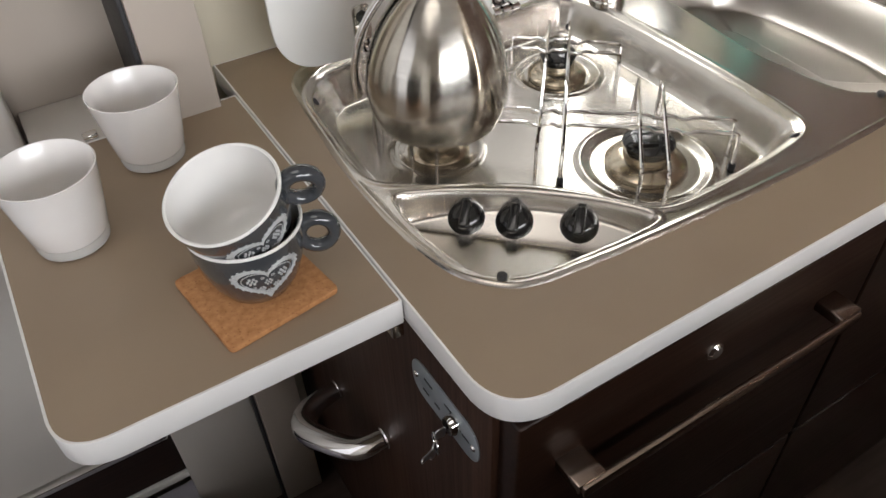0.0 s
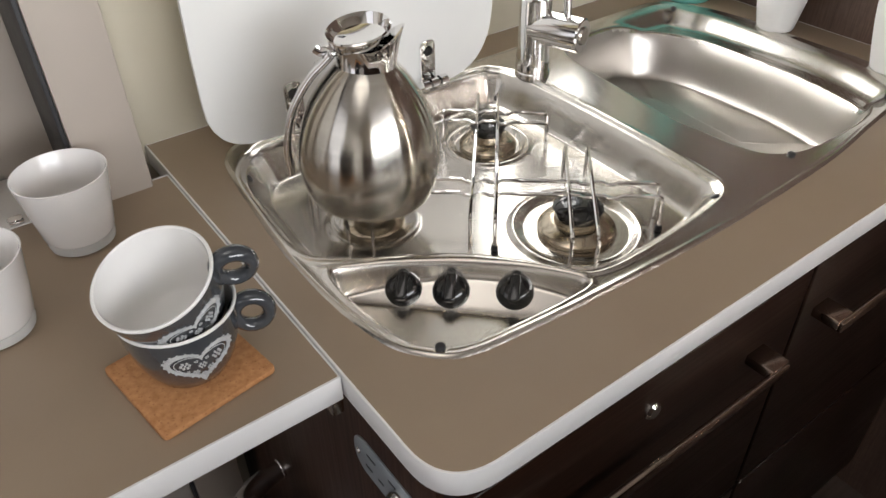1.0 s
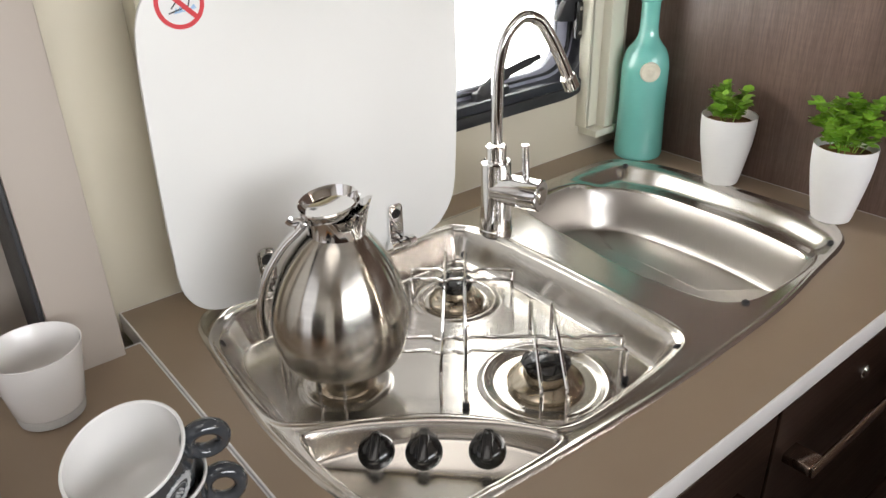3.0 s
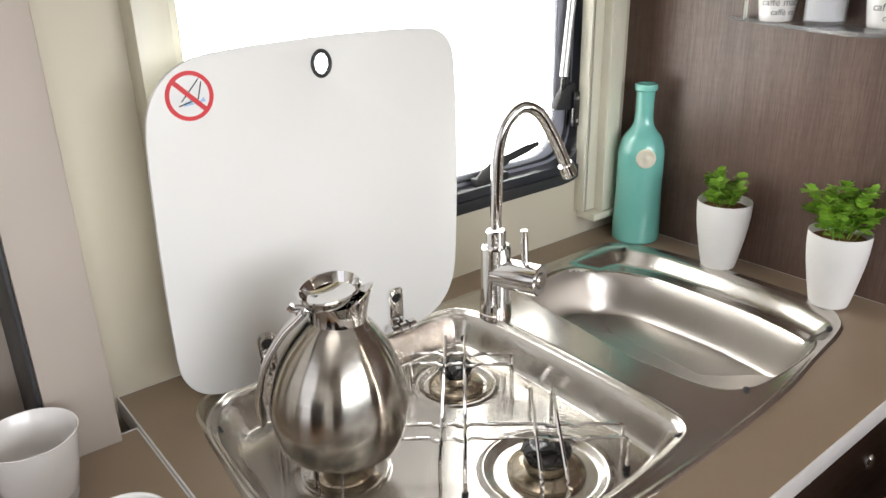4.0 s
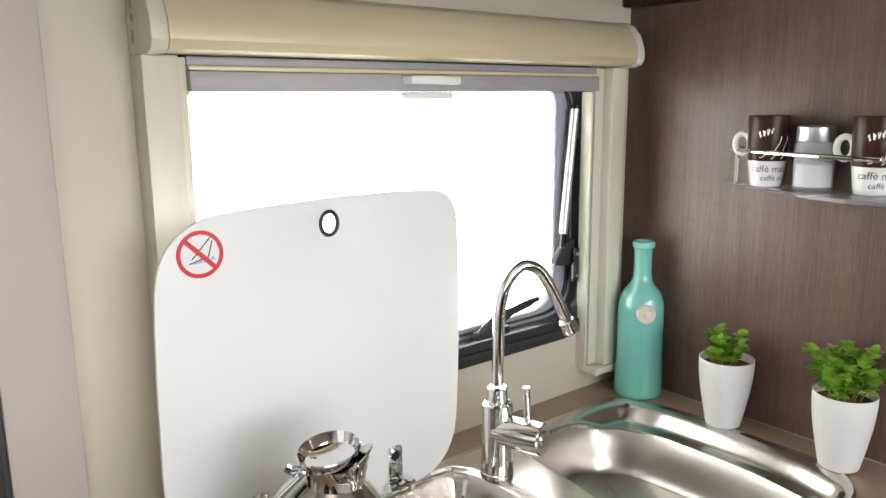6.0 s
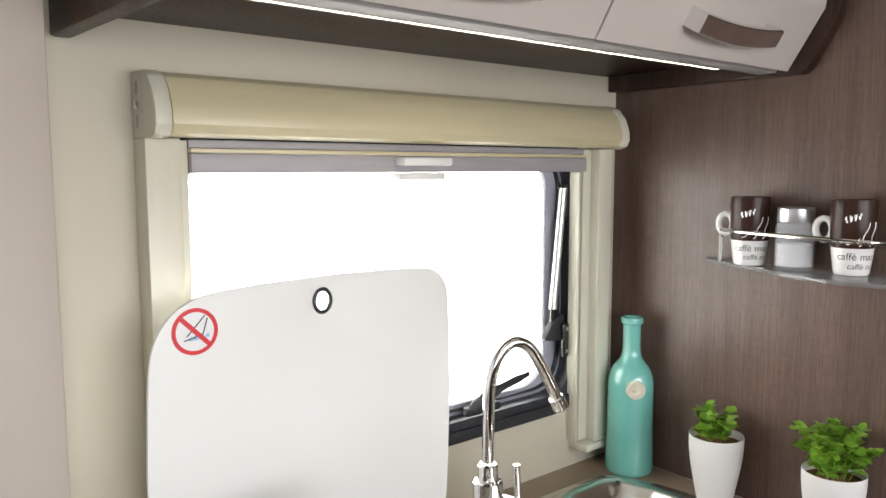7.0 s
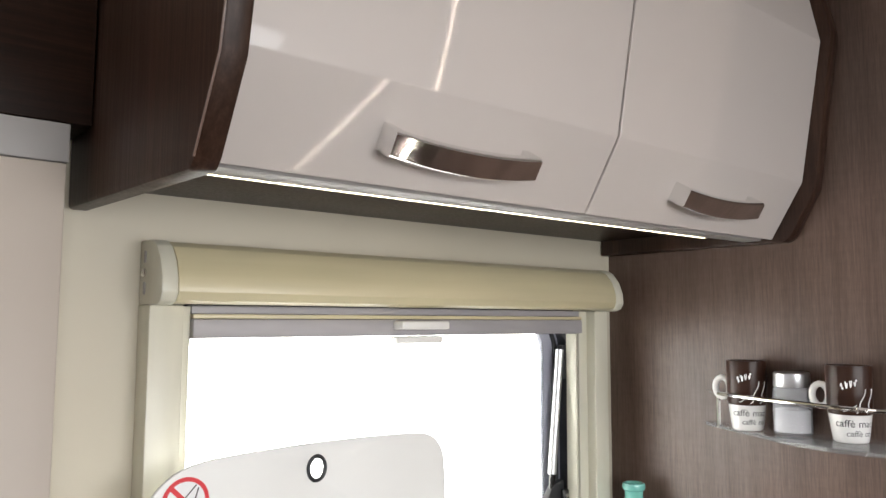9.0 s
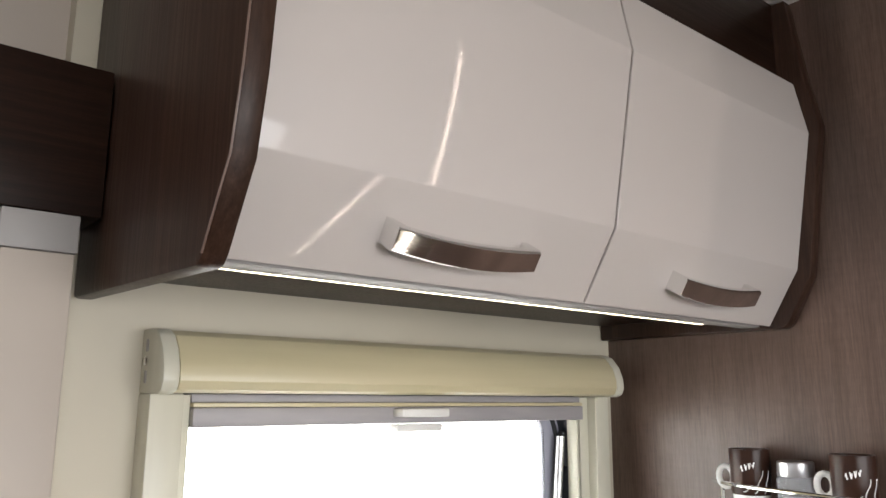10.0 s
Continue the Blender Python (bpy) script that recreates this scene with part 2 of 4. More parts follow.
def curve_points(pts, n=8, closed=False):
    """Catmull-Rom through the points."""
    P = [Vector(p) for p in pts]
    out = []
    k = len(P)
    for i in range(k if closed else k - 1):
        g = (lambda j: P[j % k]) if closed else (lambda j: P[max(0, min(k - 1, j))])
        a, b, c, d = g(i - 1), g(i), g(i + 1), g(i + 2)
        for s in range(n):
            t = s / n
            out.append(0.5 * (2 * b + (c - a) * t + (2 * a - 5 * b + 4 * c - d) * t * t + (3 * b - a - 3 * c + d) * t ** 3))
    if not closed:
        out.append(P[-1])
    return out


def tube(pts, r, seg=10, closed=False, bm=None, flat=1.0, up=None):
    """A round bar along points; r a number or one for each point; flat squeezes it across."""
    own = bmesh.new()
    P = [Vector(p) for p in pts]
    n = len(P)
    rr = r if isinstance(r, (list, tuple)) else [r] * n
    rings = []
    side = None
    for i, p in enumerate(P):
        d = (P[(i + 1) % n] - P[i - 1]) if closed else (P[min(i + 1, n - 1)] - P[max(i - 1, 0)])
        d.normalize()
        if side is None:
            ref = Vector(up) if up else (Vector((0, 0, 1)) if abs(d.z) < 0.9 else Vector((1, 0, 0)))
            side = d.cross(ref).normalized()
        side = (side - d * side.dot(d)).normalized()
        v = d.cross(side)
        rings.append([own.verts.new(p + rr[i] * (side * math.cos(2 * math.pi * k / seg) * flat + v * math.sin(2 * math.pi * k / seg))) for k in range(seg)])
    pairs = list(zip(rings, rings[1:])) + ([(rings[-1], rings[0])] if closed else [])
    for a, b in pairs:
        for k in range(seg):
            own.faces.new((a[k], a[(k + 1) % seg], b[(k + 1) % seg], b[k]))
    if not closed:
        own.faces.new(rings[0][::-1])
        own.faces.new(rings[-1])
    return merge(bm, own)


def rounded(poly, radii, n=8):
    """Outline with each corner of the polygon rounded off."""
    out = []
    k = len(poly)
    for i in range(k):
        p, a, b = Vector(poly[i]), Vector(poly[i - 1]), Vector(poly[(i + 1) % k])
        r = radii[i] if isinstance(radii, (list, tuple)) else radii
        u, v = (a - p).normalized(), (b - p).normalized()
        ang = u.angle(v)
        if r < 1e-5 or ang > math.pi - 0.02:
            out.append(p)
            continue
        t = min(r / math.tan(ang / 2), 0.48 * (a - p).length, 0.48 * (b - p).length)
        s, e = p + u * t, p + v * t
        for j in range(n + 1):
            f = j / n
            out.append((1 - f) ** 2 * s + 2 * f * (1 - f) * p + f * f * e)
    return out


def soften(pts, times):
    for _ in range(times):
        k = len(pts)
        pts = [(pts[i - 1] + 2 * pts[i] + pts[(i + 1) % k]) / 4 for i in range(k)]
    return pts


def slab(outline, depth, m=None, bevel=0.0, holes=(), bm=None, seg=2):
    """A flat piece with an outline in its own xy plane, from z=-depth to z=0, with rounded rims and holes."""
    own = bmesh.new()
    loops = []
    for lp in (outline, *holes):
        vs = [own.verts.new((p[0], p[1], 0)) for p in lp]
        loops.append([own.edges.new((vs[i], vs[(i + 1) % len(vs)])) for i in range(len(vs))])
    if holes:
        bmesh.ops.triangle_fill(own, use_beauty=True, use_dissolve=False, edges=[e for lp in loops for e in lp])
    else:
        own.faces.new([e.verts[0] for e in loops[0]])
    own.normal_update()
    if own.faces[:][0].normal.z < 0:
        bmesh.ops.reverse_faces(own, faces=own.faces[:])
    rim = [e for lp in loops for e in lp]
    r = bmesh.ops.extrude_face_region(own, geom=own.faces[:])
    for v in (g for g in r["geom"] if isinstance(g, bmesh.types.BMVert)):
        v.co.z -= depth
    if bevel:
        sharp = [e for e in own.edges if len(e.link_faces) == 2 and e.calc_face_angle(0) > 1.0 and abs(e.verts[0].co.z - e.verts[1].co.z) < 1e-6]
        bmesh.ops.bevel(own, geom=sharp, offset=bevel, segments=seg, affect="EDGES", profile=0.5)
    bmesh.ops.recalc_face_normals(own, faces=own.faces[:])
    if m is not None:
        own.transform(m)
    return merge(bm, own)


def wall_frame(x, y, z, rz=0):
    """Pose that stands an outline up: its x along the wall, its y upwards, its front towards the viewer (-y at rz=0)."""
    return pose(x, y, z, 90, 0, rz)


def disc(r, depth, m, bevel=0.001, seg=32, bm=None):
    return lathe([(0, 0), (r - bevel, 0), (r, -bevel), (r, -depth), (0, -depth)], seg, m, bm)


def arrow(v):
    """Rotation that turns +z to v."""
    return Vector((0, 0, 1)).rotation_difference(Vector(v).normalized()).to_matrix().to_4x4()


def at(p, v=(0, 0, 1)):
    return Matrix.Translation(p) @ arrow(v)

# ---- the large structure ----
XW, YW, ZC = 1.05, 0.517, 2.24      # right wall, window wall, ceiling
TOPZ = 0.90                          # worktop height

setting("floor", box(-1.6, 2.62, -1.95, 0.60, -0.06, 0.0), STONE_FLOOR, "dark brown vinyl floor of the motorhome", "floor")
setting("ceiling", box(-1.7, 2.65, -2.0, 0.75, ZC, ZC + 0.05), PALE, "pale smooth ceiling over the kitchen", "ceiling")
setting("wall_east", box(XW, XW + 0.03, -0.75, YW + 0.15, 0, ZC), WOOD_WALL, "dark brown wood-grain partition beside the sink", "wall")
setting("wall_far_east", box(2.62, 2.65, -1.95, -0.75, 0, ZC), PALE, "plain pale wall closing the room", "wall")
# the opening is invented, it only lets the frontal fill in
setting("wall_south", slab([Vector(p) for p in [(-1.7, 0), (2.65, 0), (2.65, ZC), (-1.7, ZC)]], 0.05, wall_frame(0, -1.95, 0), holes=[[Vector(p) for p in [(-0.90, 1.07), (1.05, 1.07), (1.05, 2.02), (-0.90, 2.02)]]]), PALE, "plain pale wall with an opening added for the fill lamp", "wall")
setting("wall_far_north", box(XW + 0.031, 2.62, -0.75, -0.72, 0, ZC), PALE, "plain pale wall closing the room", "wall")
# unseen panel, added to hold the fill light off the drawer fronts
setting("low_light_blocker", box(-0.75, 0.84, -0.86, -0.80, 0, 1.13, 0.004), WOOD, "unseen low dark panel added to keep light off the drawers", "wall")
# unseen panel, added to cut the fill light on the upper kitchen
setting("upper_light_blocker", box(-1.6, 2.62, -1.45, -1.40, 1.72, ZC - 0.001, 0.004), POST, "unseen upper panel added to keep light off the higher parts", "wall")
setting("wall_west", box(-1.7, -1.6, -2.0, 0.8, 0, ZC), PALE, "plain pale wall closing the room", "wall")

WX0, WX1, WZ0, WZ1 = 0.125, 0.955, 1.030, 1.545
hole = rounded([(WX0, WZ0), (WX1, WZ0), (WX1, WZ1), (WX0, WZ1)], 0.09)
setting("wall_north", slab([Vector(p) for p in [(-0.03, 0), (XW, 0), (XW, ZC), (-0.03, ZC)]], 0.04, wall_frame(0, YW, 0), holes=[hole]),
        CREAM, "cream wall board round the kitchen window", "wall")
setting("wall_door", box(-1.6, -0.03, 0.55, 0.60, 0, ZC), POST, "pale inner face of the entrance side", "wall")
back = box(-1.5, 2.6, 1.2, 1.21, -0.3, 3.2)
setting("backdrop", back, DAY, "white overcast daylight outside the window", "backdrop")

# ---- window ----
win = thing("window_1", "hinged caravan window with black plastic frame, filled with white daylight", "window")
win["kind"] = "structure"
outer = rounded([(WX0 + 0.003, WZ0 + 0.003), (WX1 - 0.003, WZ0 + 0.003), (WX1 - 0.003, WZ1 - 0.003), (WX0 + 0.003, WZ1 - 0.003)], 0.088)
inner = rounded([(WX0 + 0.035, WZ0 + 0.045), (WX1 - 0.075, WZ0 + 0.045), (WX1 - 0.075, WZ1 - 0.03), (WX0 + 0.035, WZ1 - 0.03)], 0.07)
lip = rounded([(WX0 - 0.01, WZ0 - 0.012), (WX1 + 0.006, WZ0 - 0.012), (WX1 + 0.006, WZ1 + 0.01), (WX0 - 0.01, WZ1 + 0.01)], 0.095)
lip_in = rounded([(WX0 + 0.010, WZ0 + 0.010), (WX1 - 0.014, WZ0 + 0.010), (WX1 - 0.014, WZ1 - 0.01), (WX0 + 0.010, WZ1 - 0.01)], 0.08)
part("window_frame", slab(outer, 0.012, wall_frame(0, YW + 0.030, 0), 0.003, [inner]), FRAME_GREY, win, "blue-grey window border")
gasket = rounded([(WX0 + 0.028, WZ0 + 0.034), (WX1 - 0.040, WZ0 + 0.034), (WX1 - 0.040, WZ1 - 0.024), (WX0 + 0.028, WZ1 - 0.024)], 0.075)
gasket_in = rounded([(WX0 + 0.031, WZ0 + 0.039), (WX1 - 0.048, WZ0 + 0.039), (WX1 - 0.048, WZ1 - 0.027), (WX0 + 0.031, WZ1 - 0.027)], 0.073)
part("gasket", slab(gasket, 0.006, wall_frame(0, YW + 0.024, 0), 0.002, [gasket_in]), RUBBER, win, "black inner gasket")
part("reveal", slab(outer, 0.034, wall_frame(0, YW - 0.002, 0), 0.001, [rounded([(WX0 + 0.022, WZ0 + 0.026), (WX1 - 0.030, WZ0 + 0.026), (WX1 - 0.030, WZ1 - 0.02), (WX0 + 0.022, WZ1 - 0.02)], 0.078)]), FRAME_BLACK, win, "dark blue-grey plastic reveal")
part("seal", slab(lip, 0.008, wall_frame(0, YW - 0.008, 0), 0.003, [lip_in]), RUBBER, win, "black rubber seal")
pane = part("pane", slab(rounded([(WX0 + 0.03, WZ0 + 0.04), (WX1 - 0.07, WZ0 + 0.04), (WX1 - 0.07, WZ1 - 0.025), (WX0 + 0.03, WZ1 - 0.025)], 0.07), 0.003, wall_frame(0, YW + 0.046, 0)), GLASS, win)
pane.visible_shadow = False
dots = bmesh.new()
for i in range(92):
    box(WX1 - 0.0785, WX1 - 0.0752, YW + 0.0305, YW + 0.0325, WZ0 + 0.09 + i * 0.0044, WZ0 + 0.0922 + i * 0.0044, bm=dots)
tagged(part("dot_border", dots, FRAME_BLACK, win, "black dotted print along the pane edge"), kind="stuff")

# ---- kitchen base cabinet and worktop ----
top = thing("worktop", "taupe laminate worktop with rounded corner and white edge band", "worktop")
top_out = rounded([(0, -0.157), (XW, -0.157), (XW, YW), (0, YW)], [0.055, 0, 0, 0], 12)


RIM = [(0.036, 0.15), (0.038, 0.21), (0.046, 0.285), (0.057, 0.375), (0.068, 0.418), (0.096, 0.444), (0.17, 0.449), (0.45, 0.449), (0.80, 0.449), (0.905, 0.447), (0.947, 0.426), (0.970, 0.376), (0.984, 0.32),
       (0.992, 0.21), (0.990, 0.10), (0.983, 0.048), (0.966, 0.006), (0.932, -0.024), (0.885, -0.038), (0.795, -0.051), (0.66, -0.068), (0.43, -0.075), (0.25, -0.069), (0.144, -0.061), (0.115, -0.057), (0.090, -0.048),
       (0.067, -0.026), (0.050, 0.004), (0.041, 0.05), (0.037, 0.095)]


def unit_outline(grow=0.0):
    pts = curve_points([(x, y, 0) for x, y in RIM[::-1]], 8, True)
    k = len(pts)
    out = []
    for i in range(k):
        d = (pts[(i + 1) % k] - pts[i - 1]).normalized()
        out.append(Vector((pts[i].x + d.y * grow, pts[i].y - d.x * grow)))
    return out


cut = unit_outline(-0.012)
part("board", slab(top_out, 0.028, pose(0, 0, TOPZ), 0.0, [cut]), TOP, top)
band_in = rounded([(0.0012, -0.1558), (XW - 0.0012, -0.1558), (XW - 0.0012, YW - 0.0012), (0.0012, YW - 0.0012)], [0.054, 0, 0, 0], 12)
band_out = rounded([(-0.0012, -0.1582), (XW - 0.001, -0.1582), (XW - 0.001, YW - 0.001), (-0.0012, YW - 0.001)], [0.056, 0, 0, 0], 12)
part("edge_band", slab(band_out, 0.0295, pose(0, 0, TOPZ + 0.0006), 0.0004, [band_in]), EDGE, top, "white plastic edge band")

# folding extension of the worktop
flap = thing("worktop_flap", "taupe laminate folding worktop flap with white edge", "worktop flap")
f_out = rounded([(-0.307, 0.0), (-0.0035, 0.0), (-0.0035, 0.428), (-0.307, 0.428)], [0.045, 0.002, 0.003, 0.02], 12)
f_edge = rounded([(-0.3085, -0.0015), (-0.0028, -0.0015), (-0.0028, 0.4295), (-0.3085, 0.4295)], [0.046, 0.002, 0.003, 0.02], 12)
f_in = rounded([(-0.3060, 0.001), (-0.0045, 0.001), (-0.0045, 0.427), (-0.3060, 0.427)], [0.044, 0.002, 0.003, 0.02], 12)
part("board", slab(f_out, 0.028, pose(0, 0, TOPZ - 0.001)), TOP, flap)
part("edge_band", slab(f_edge, 0.0295, pose(0, 0, TOPZ - 0.0004), 0.0004, [f_in]), EDGE, flap, "white plastic edge band")
part("hinge", box(-0.014, -0.001, 0.004, 0.030, 0.845, 0.870, 0.002), BRASS, flap, "small brass flap hinge")

# base cabinet with its drawers
base = thing("base_cabinet", "dark wood-grain kitchen base cabinet under the worktop", "cabinet")
part("side_panel", box(0.010, 0.028, -0.128, YW - 0.003, 0.0, TOPZ - 0.0295, 0.001), WOOD, base)
part("front_frame", box(0.0285, XW - 0.002, -0.120, -0.104, 0.0, TOPZ - 0.0295, 0.001), WOOD, base)


def drawer(x0, x1, z0, z1, lock_x):
    d = part("drawer_front", box(x0, x1, -0.156, -0.1205, z0, z1, 0.003, 3), WOOD_X_SHADED, base)
    a, b, z = lock_x - 0.190, lock_x + 0.194, 0.777
    bm = box(a, b, -0.194, -0.187, z - 0.009, z + 0.006, 0.0012)
    for q in (a + 0.012, b - 0.012):
        own = box(q - 0.016, q + 0.016, -0.190, -0.155, z - 0.006, z + 0.008, 0.002)
        merge(bm, own)
    part("handle", bm, DARK_CHROME, d, "long bar handle of dark chrome")
    lock = part("lock", disc(0.0105, 0.008, at((lock_x, -0.162, 0.813), (0, -1, 0)), 0.003), CHROME, d, "round chrome push lock")
    return d


drawer(0.018, 0.517, 0.455, 0.866, 0.256)
drawer(0.523, 1.044, 0.455, 0.866, 0.746)
for x0, x1 in ((0.018, 0.517), (0.523, 1.044)):
    part("cupboard_door", box(x0, x1, -0.156, -0.1205, 0.08, 0.448, 0.003, 3), WOOD_X_SHADED, base)

# lock plate with key on the cabinet side
plate = thing("lock_plate", "oval grey gas lock plate with worn symbols on the cabinet side", "lock plate")
SIDE = pose(0.0098, -0.048, 0.778, 90, 0, -90)
oval = rounded([(-0.062, -0.027), (0.062, -0.027), (0.062, 0.027), (-0.062, 0.027)], 0.03, 10)
part("plate", slab(oval, 0.002, SIDE @ pose(0, 0, 0.002), 0.0006), PLATE, plate)
for sx in (-0.053, 0.053):
    part("screw", disc(0.004, 0.003, SIDE @ pose(sx, 0, 0.004), 0.0015, 16), CHROME, plate, "small chrome screw")
for sx, sy, w in ((-0.028, 0.010, 0.016), (-0.012, -0.009, 0.010), (0.010, 0.012, 0.014), (-0.034, -0.010, 0.012), (0.040, 0.0, 0.012)):
    part("marking", slab(rounded([(sx - w / 2, sy - 0.0015), (sx + w / 2, sy - 0.0015), (sx + w / 2, sy + 0.0015), (sx - w / 2, sy + 0.0015)], 0.001, 3), 0.0004, SIDE @ pose(0, 0, 0.0026)), INK, plate, "dark printed bar")
part("barrel", lathe([(0, 0.010), (0.009, 0.010), (0.011, 0.006), (0.011, 0), (0, 0)], 24, SIDE @ pose(0.022, 0.004, 0.002)), CHROME, plate, "chrome lock barrel")
key = thing("keys", "small keys hanging from a ring in the lock", "keys")
kc = SIDE @ Vector((0.022, 0.004, 0.0))
kx, ky, kz = kc.x - 0.014, kc.y, kc.z
part("key_blade", slab(rounded([(-0.006, -0.009), (0.006, -0.009), (0.006, 0.009), (-0.006, 0.009)], 0.004, 4), 0.0018, at((kx - 0.006, ky, kz - 0.002), (0, 1, 0.15)), 0.0004), ALU, key)
ring = [(kx - 0.010 + 0.003 * math.cos(a), ky + 0.011 * math.cos(a) + 0.002, kz - 0.020 + 0.011 * math.sin(a)) for a in np.linspace(0, 2 * math.pi, 20, endpoint=False)]
part("ring", tube(ring, 0.0009, 6, True), CHROME, key)
part("spare_key", slab(rounded([(-0.009, -0.009), (0.009, -0.009), (0.009, 0.004), (0.003, 0.008), (0.003, 0.034), (-0.003, 0.034), (-0.003, 0.008), (-0.009, 0.004)], 0.003, 4), 0.0018, at((kx - 0.012, ky + 0.006, kz - 0.036), (-0.6, 0.8, 0)) @ pose(0, 0, 0, 0, 0, 165), 0.0004), ALU, key)

# grab handle on the cabinet side
grab = thing("grab_handle", "curved chrome grab handle on the dark cabinet side", "grab handle")
gp = curve_points([(0.009, 0.118, 0.515), (-0.030, 0.135, 0.497), (-0.060, 0.190, 0.475), (-0.070, 0.232, 0.456), (-0.058, 0.262, 0.444), (-0.025, 0.282, 0.435), (0.009, 0.288, 0.433)], 8)
part("bar", tube(gp, [0.014 + 0.005 * math.sin(math.pi * i / (len(gp) - 1)) for i in range(len(gp))], 16), CHROME, grab)
part("foot", disc(0.016, 0.006, at((0.004, 0.118, 0.515), (-1, 0, 0)), 0.002), CHROME, grab)
part("foot", disc(0.016, 0.006, at((0.004, 0.288, 0.433), (-1, 0, 0)), 0.002), CHROME, grab)

# ---- steel hob and sink unit ----
unit = thing("hob_sink_unit", "stainless steel combined gas hob and sink set into the worktop", "hob and sink")


def poly_sd(P, poly):
    """Signed distance of points to a closed outline, negative inside."""
    A = np.array([(p[0], p[1]) for p in poly])
    B = np.roll(A, -1, 0)
    best = np.full(len(P), 1e9)
    inside = np.zeros(len(P), bool)
    near = np.zeros((len(P), 2))
    for a, b in zip(A, B):
        d = b - a
        t = np.clip(((P - a) @ d) / (d @ d + 1e-12), 0, 1)
        q = a + t[:, None] * d
        dist = np.hypot(*(P - q).T)
        m = dist < best
        best[m], near[m] = dist[m], q[m]
        cross = ((a[1] > P[:, 1]) != (b[1] > P[:, 1]))
        with np.errstate(divide="ignore", invalid="ignore"):
            xs = a[0] + (P[:, 1] - a[1]) * d[0] / d[1]
        inside ^= cross & (P[:, 0] < xs)
    return np.where(inside, -best, best), near


def sstep(x, a, b):
    t = np.clip((x - a) / (b - a), 0, 1)
    return t * t * (3 - 2 * t)


OUT = unit_outline()
WELL_PTS = [(0.060, 0.345), (0.055, 0.297), (0.051, 0.243), (0.050, 0.205), (0.056, 0.170), (0.083, 0.144), (0.117, 0.120), (0.158, 0.094), (0.198, 0.062), (0.230, 0.026), (0.256, -0.010), (0.275, -0.033), (0.300, -0.043),
            (0.347, -0.045), (0.42, -0.042), (0.470, -0.037), (0.503, -0.030), (0.520, -0.014), (0.527, 0.015), (0.533, 0.09), (0.536, 0.2), (0.536, 0.313), (0.534, 0.365), (0.518, 0.406), (0.480, 0.423), (0.30, 0.428), (0.14, 0.425), (0.098, 0.408), (0.076, 0.385)]
PANEL_PTS = [(0.067, 0.133), (0.089, 0.124), (0.126, 0.103), (0.171, 0.072), (0.199, 0.048), (0.233, 0.012), (0.258, -0.022), (0.268, -0.041), (0.262, -0.050), (0.227, -0.0515), (0.155, -0.047), (0.123, -0.043), (0.101, -0.036),
             (0.083, -0.024), (0.070, -0.006), (0.063, 0.02), (0.058, 0.054), (0.056, 0.093), (0.059, 0.124)]
LEDGE_PTS = [(0.604, 0.10), (0.608, 0.03), (0.624, -0.018), (0.67, -0.040), (0.75, -0.043), (0.825, -0.039), (0.901, -0.030), (0.927, -0.015), (0.942, 0.017), (0.959, 0.083), (0.964, 0.191), (0.962, 0.307), (0.950, 0.362), (0.928, 0.411),
             (0.88, 0.428), (0.75, 0.430), (0.665, 0.426), (0.636, 0.39), (0.618, 0.25)]
BOWL_PTS = [(0.606, 0.13), (0.610, 0.08), (0.614, 0.04), (0.623, 0.005), (0.642, -0.016), (0.672, -0.029), (0.715, -0.033), (0.79, -0.033), (0.838, -0.024), (0.868, 0.004), (0.884, 0.050), (0.897, 0.143), (0.896, 0.255), (0.889, 0.316),
            (0.869, 0.362), (0.830, 0.397), (0.77, 0.410), (0.70, 0.409), (0.662, 0.400), (0.641, 0.375), (0.630, 0.33), (0.620, 0.25)]


def outline(pts):
    return curve_points([(x, y, 0) for x, y in pts], 5, True)


WELL, PANEL, LEDGE, BOWL = outline(WELL_PTS), outline(PANEL_PTS), outline(LEDGE_PTS), outline(BOWL_PTS)
BURNERS = [((0.180, 0.235), 0.0536), ((0.413, 0.296), 0.0585), ((0.370, 0.072), 0.078)]
FLOOR_Z, RIM_Z = 0.855, 0.904
CH0, CHU, CHG = np.array((0.1775, 0.056)), np.array((0.713, -0.701)), np.array((-0.701, -0.713))


def panel_height(x, y):
    """Height of the sloping control panel and the trough in front of it."""
    s = (x - CH0[0]) * CHG[0] + (y - CH0[1]) * CHG[1]
    z = 0.898 - 0.62 * (s + 0.024)
    return 0.863 + 0.5 * (z - 0.863 + np.sqrt((z - 0.863) ** 2 + 0.003 ** 2))


